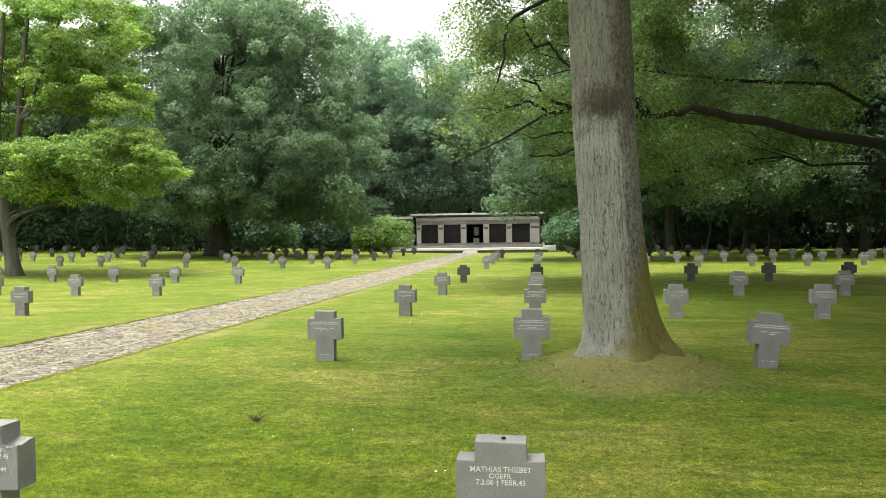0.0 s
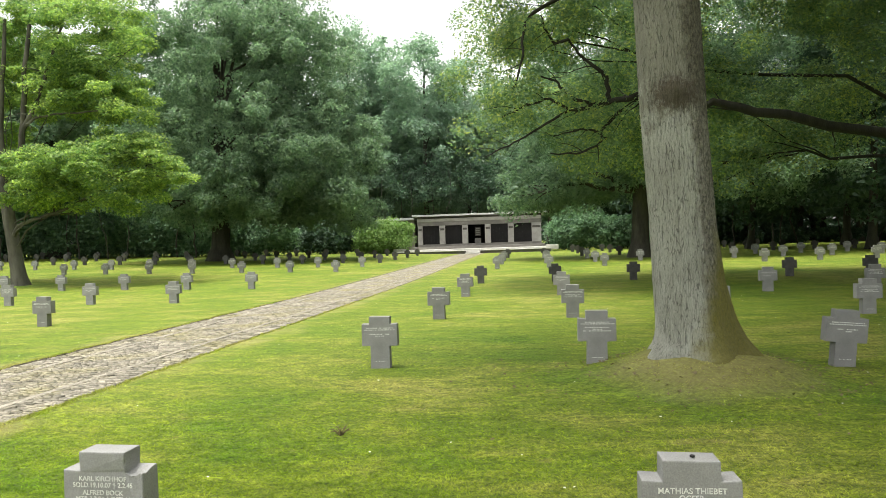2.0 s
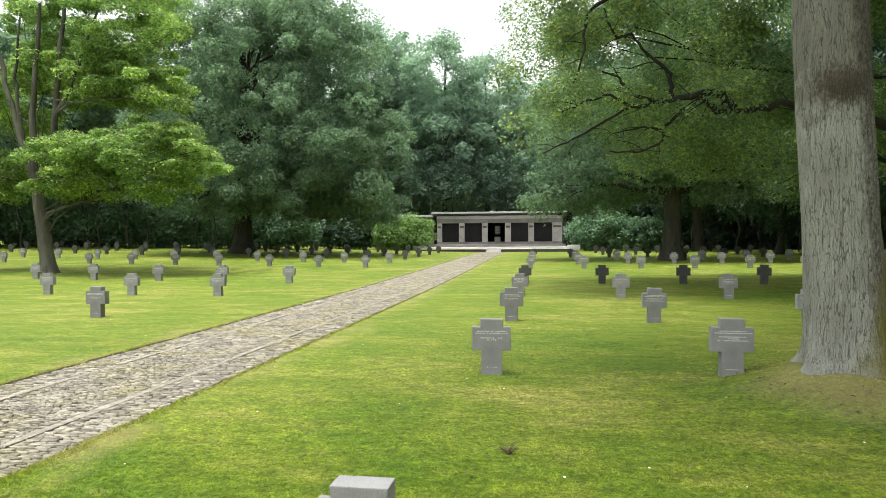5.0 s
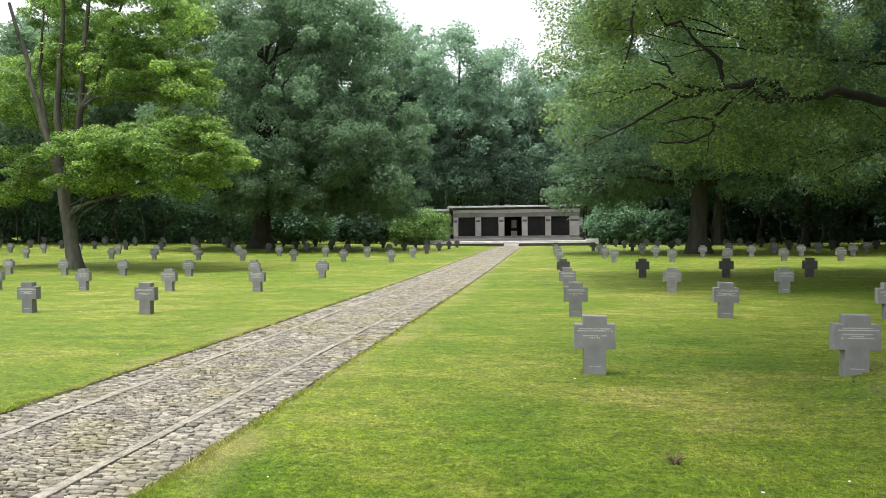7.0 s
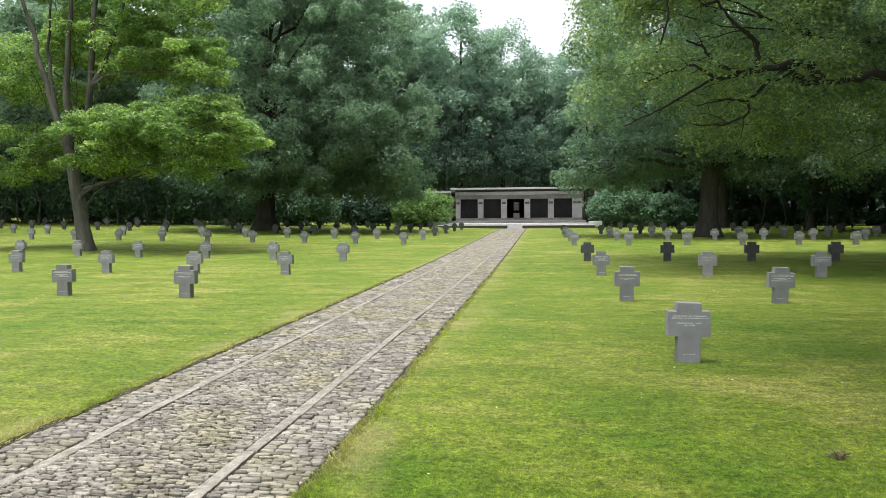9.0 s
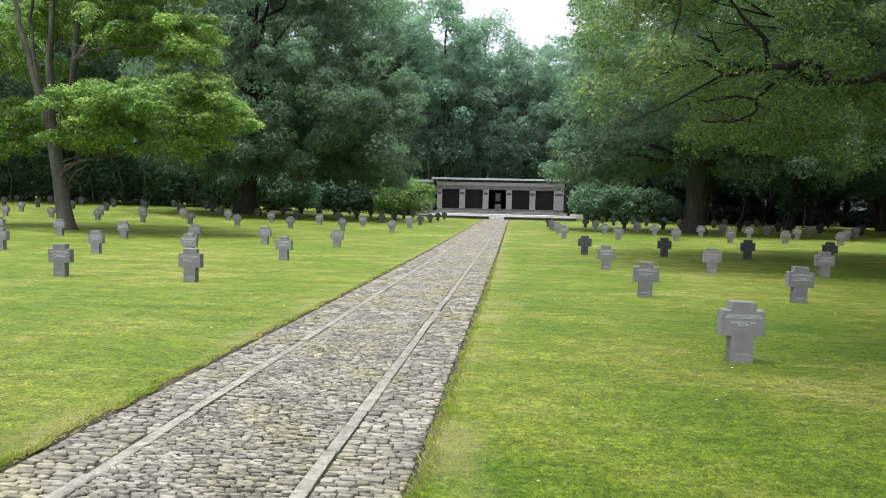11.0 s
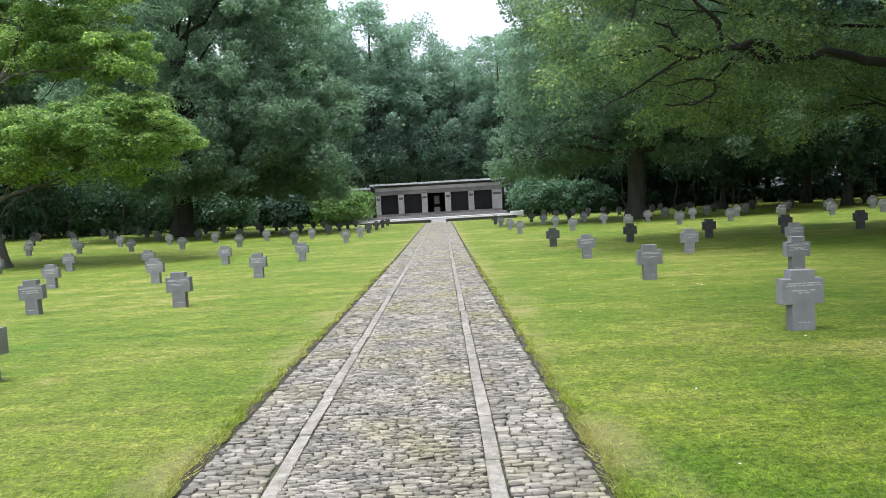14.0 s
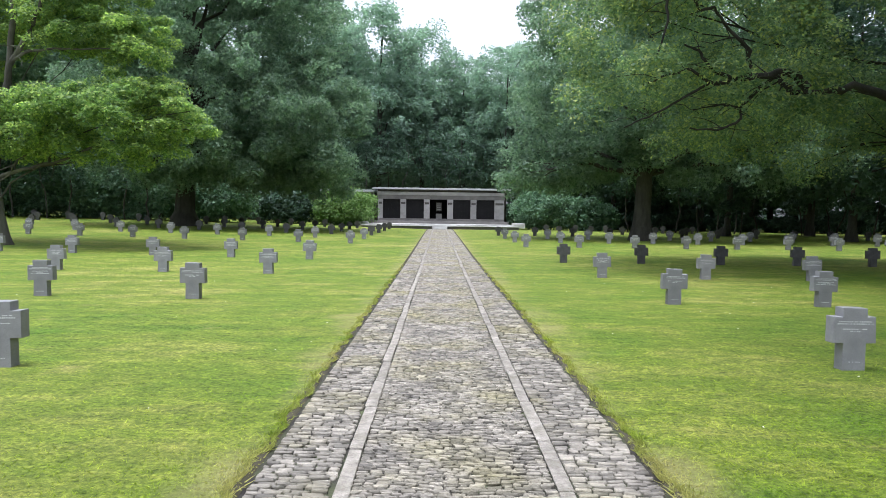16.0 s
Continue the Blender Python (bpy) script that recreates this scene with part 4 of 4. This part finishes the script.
def fringe(count, seed):
    """Longer blades that lean over the edges of the path."""
    r = np.random.default_rng(seed)
    side = r.choice((-1.0, 1.0), count)
    y = 0.5 + 34 * r.random(count) ** 1.7
    x = side * (HALF + 0.03 + 0.02 * np.sin(y * 5.1 + side) + 0.02 * np.sin(y * 13.7) + np.abs(r.normal(size=count)) * 0.035)
    h, t = r.uniform(0.012, 0.034, count), r.uniform(0, 2 * np.pi, count)
    w = r.uniform(0.003, 0.006, count) * (1 + 0.03 * y)
    lx, ly = -side * r.uniform(-0.2, 1.3, count) * 0.035, r.normal(size=count) * 0.02
    v = np.stack([np.stack([x - np.cos(t) * w, y - np.sin(t) * w, np.zeros(count) - 0.01], 1), np.stack([x + np.cos(t) * w, y + np.sin(t) * w, np.zeros(count) - 0.01], 1),
                  np.stack([x + lx, y + ly, h], 1)], 1)
    return v.reshape(-1, 3), np.arange(count * 3).reshape(-1, 3)


tagged(link("edge_grass", quads("edge_grass", *fringe(24000, 52)), BLADE), "longer grass blades fringing the cobbled path", "grass", kind="stuff")
tagged(link("grass", quads("grass", *blades(240000, 51)), BLADE), "short mown grass blades", "grass", kind="stuff")

r = np.random.default_rng(61)
vs, fs = [], []
for i in range(110):
    x, y = r.uniform(-8, 12), r.uniform(0.5, 14)
    if abs(x) < HALF + 0.2 or math.hypot(x - OAK_X, y - OAK_Y) < 0.9:
        continue
    rad = r.uniform(0.006, 0.011)
    k = len(vs)
    vs.append((x, y, 0.05))
    vs += [(x + rad * math.cos(q), y + rad * math.sin(q), 0.044 + 0.004 * r.random()) for q in np.arange(8) * math.pi / 4]
    fs += [(k, k + 1 + q, k + 1 + (q + 1) % 8) for q in range(8)]
tagged(link("daisies", quads("daisies", np.array(vs), np.array(fs)), PETAL), "tiny white daisies scattered in the lawn", "flowers", kind="stuff")

r = np.random.default_rng(62)
tufts = []
for i in range(16):
    q, e = r.uniform(0, 6.28), r.uniform(0.04, 0.09)
    tufts.append(tube(limb_path((0, 0, -0.01), (math.cos(q) * e, math.sin(q) * e, r.uniform(0.02, 0.07)), r, 0.2, 5), np.linspace(0.006, 0.002, 5), 5))
r = np.random.default_rng(63)
q, e = r.uniform(0, 2 * np.pi, 900), 0.62 + np.abs(r.normal(size=900)) * 0.75
lx, ly = OAK_X + 0.05 + np.cos(q) * e * 1.25, OAK_Y - 0.1 + np.sin(q) * e
c = np.stack([lx, ly, mound(lx, ly) + 0.026], 1)
tagged(link("leaf_litter", quads("leaf_litter", *leaf_arrays(c, np.full((900, 3), 0.01), 1, 0.034, r, 2.5)), WEED),
       "brown fallen leaves and twigs round the oak's foot", "leaf litter", kind="stuff")
peb = bmesh.new()
bmesh.ops.create_icosphere(peb, subdivisions=2, radius=0.011)
for v in peb.verts:
    v.co.z *= 0.6
    v.co += Vector((noise.noise(v.co * 90), noise.noise(v.co * 70 + Vector((3, 0, 0))), 0)) * 0.003
me = bpy.data.meshes.new("pebble")
peb.to_mesh(me)
peb.free()
peb = link("pebble", me, BRONZE, smooth=True)
peb.location = (6.498, -0.62, 0.62 * 0.925 + 0.009)
tagged(peb, "small dark pebble lying on top of a grave cross", "pebble")
tuft = link("withered_tuft", quads("withered_tuft", *join_tubes(tufts)), WEED)
tuft.location = (4.33, 1.77, 0)
tagged(tuft, "small withered brown weed tuft lying in the lawn", "weed")

# ---------- setts and kerb stones of the path ----------
def sett_corners(w, d, r):
    """Plan and heights of one worn sett: foot, shoulder and crown rings."""
    j = lambda s: r.uniform(-s, s)
    out = []
    for z, inset in ((-0.045, 0.007), (-0.007, 0.0), (0.0, 0.005)):
        for sx, sy in ((-1, -1), (1, -1), (1, 1), (-1, 1)):
            out.append((sx * (w / 2 - inset) + j(0.007), sy * (d / 2 - inset * 0.7) + j(0.004), z + (j(0.005) if z == 0 else 0)))
    return out


SETT_FACES = [(8, 9, 10, 11)] + [(q + k, q + (k + 1) % 4, q + 4 + (k + 1) % 4, q + 4 + k) for q in (0, 4) for k in range(4)]
FAR_FACES = [(8, 9, 10, 11), (4, 5, 9, 8), (5, 6, 10, 9), (7, 4, 8, 11)]
rs = random.Random(71)
layout = []
for x0, x1, w, d in ((-HALF + 0.03, -0.668, 0.1, 0.045), (-0.57, 0.546, 0.076, 0.027), (0.642, HALF - 0.025, 0.1, 0.045)):
    y, k = LO, 0
    while y < HI:
        x = x0 - rs.uniform(0, 0.5) * w * (k % 2)
        slant = rs.uniform(-0.02, 0.02)
        while x < x1 - 0.02:
            ww = w * rs.uniform(0.72, 1.3)
            a, b = max(x, x0), min(x + ww, x1)
            if b - a > 0.035:
                cx = (a + b) / 2
                wave = 0.03 * math.sin(cx * 5 + 0.6 * math.sin(y * 1.3)) if w < 0.1 else 0.0
                layout.append((cx, y + d / 2 + wave + slant * (cx - x0) + rs.uniform(-0.005, 0.005), b - a - 0.008, d * rs.uniform(0.62, 0.8), rs.uniform(-0.009, 0.003)))
            x += ww
        y += d
        k += 1
layout.sort(key=lambda q: abs(q[1] - 2.2) + 0.25 * abs(q[0]))
SINGLE = []
for k in range(10):
    me = quads("sett", np.array(sett_corners(0.08, 0.028, rs)), np.array(SETT_FACES))
    me.materials.append(SETT_ONE)
    SINGLE.append(me)
for i, (x, y, w, d, z) in enumerate(layout[:300]):
    ob = new("sett", SINGLE[i % 10])
    ob.parent = way
    ob.matrix_basis = pose(x, y, z, 0, 0, rs.uniform(-4, 4)) @ Matrix.Diagonal((w / 0.08, d / 0.028, 1, 1))
vs, fs = [], []
for x, y, w, d, z in layout[300:]:
    k, zz = len(vs), z + float(rise(y))
    vs += [(x + a, y + b, zz + c) for a, b, c in sett_corners(w, d, rs)]
    fs += [tuple(k + q for q in f) for f in (SETT_FACES if y < 20 else FAR_FACES)]
rest = link("setts", quads("setts", np.array(vs), np.array(fs)), SETT, way)
tagged(rest, "worn grey granite setts", kind="stuff")
KERBS = []
for k in range(4):
    bm = bmesh.new()
    block(bm, -0.044, 0.044, -0.5, 0.5, -0.08, 0.0, 0.012)
    for v in bm.verts:
        v.co += Vector((rs.uniform(-0.005, 0.005), 0, rs.uniform(-0.002, 0.002)))
    me = bpy.data.meshes.new("kerb_stone")
    bm.to_mesh(me)
    bm.free()
    me.materials.append(KERB)
    KERBS.append(me)
for x, first in ((-0.618, -0.4), (0.594, -0.75)):
    y, i = LO + first, 0
    while y < HI - 0.1:
        ln = rs.uniform(0.8, 1.25)
        ob = new("kerb_stone", KERBS[i % 4])
        ob.parent = way
        ob.matrix_basis = pose(x + rs.uniform(-0.008, 0.008), y + ln / 2, float(rise(y + ln / 2)) + rs.uniform(0.0, 0.01), 0, 0, rs.uniform(-0.5, 0.5)) @ Matrix.Diagonal((1, ln - 0.012, 1, 1))
        y += ln
        i += 1
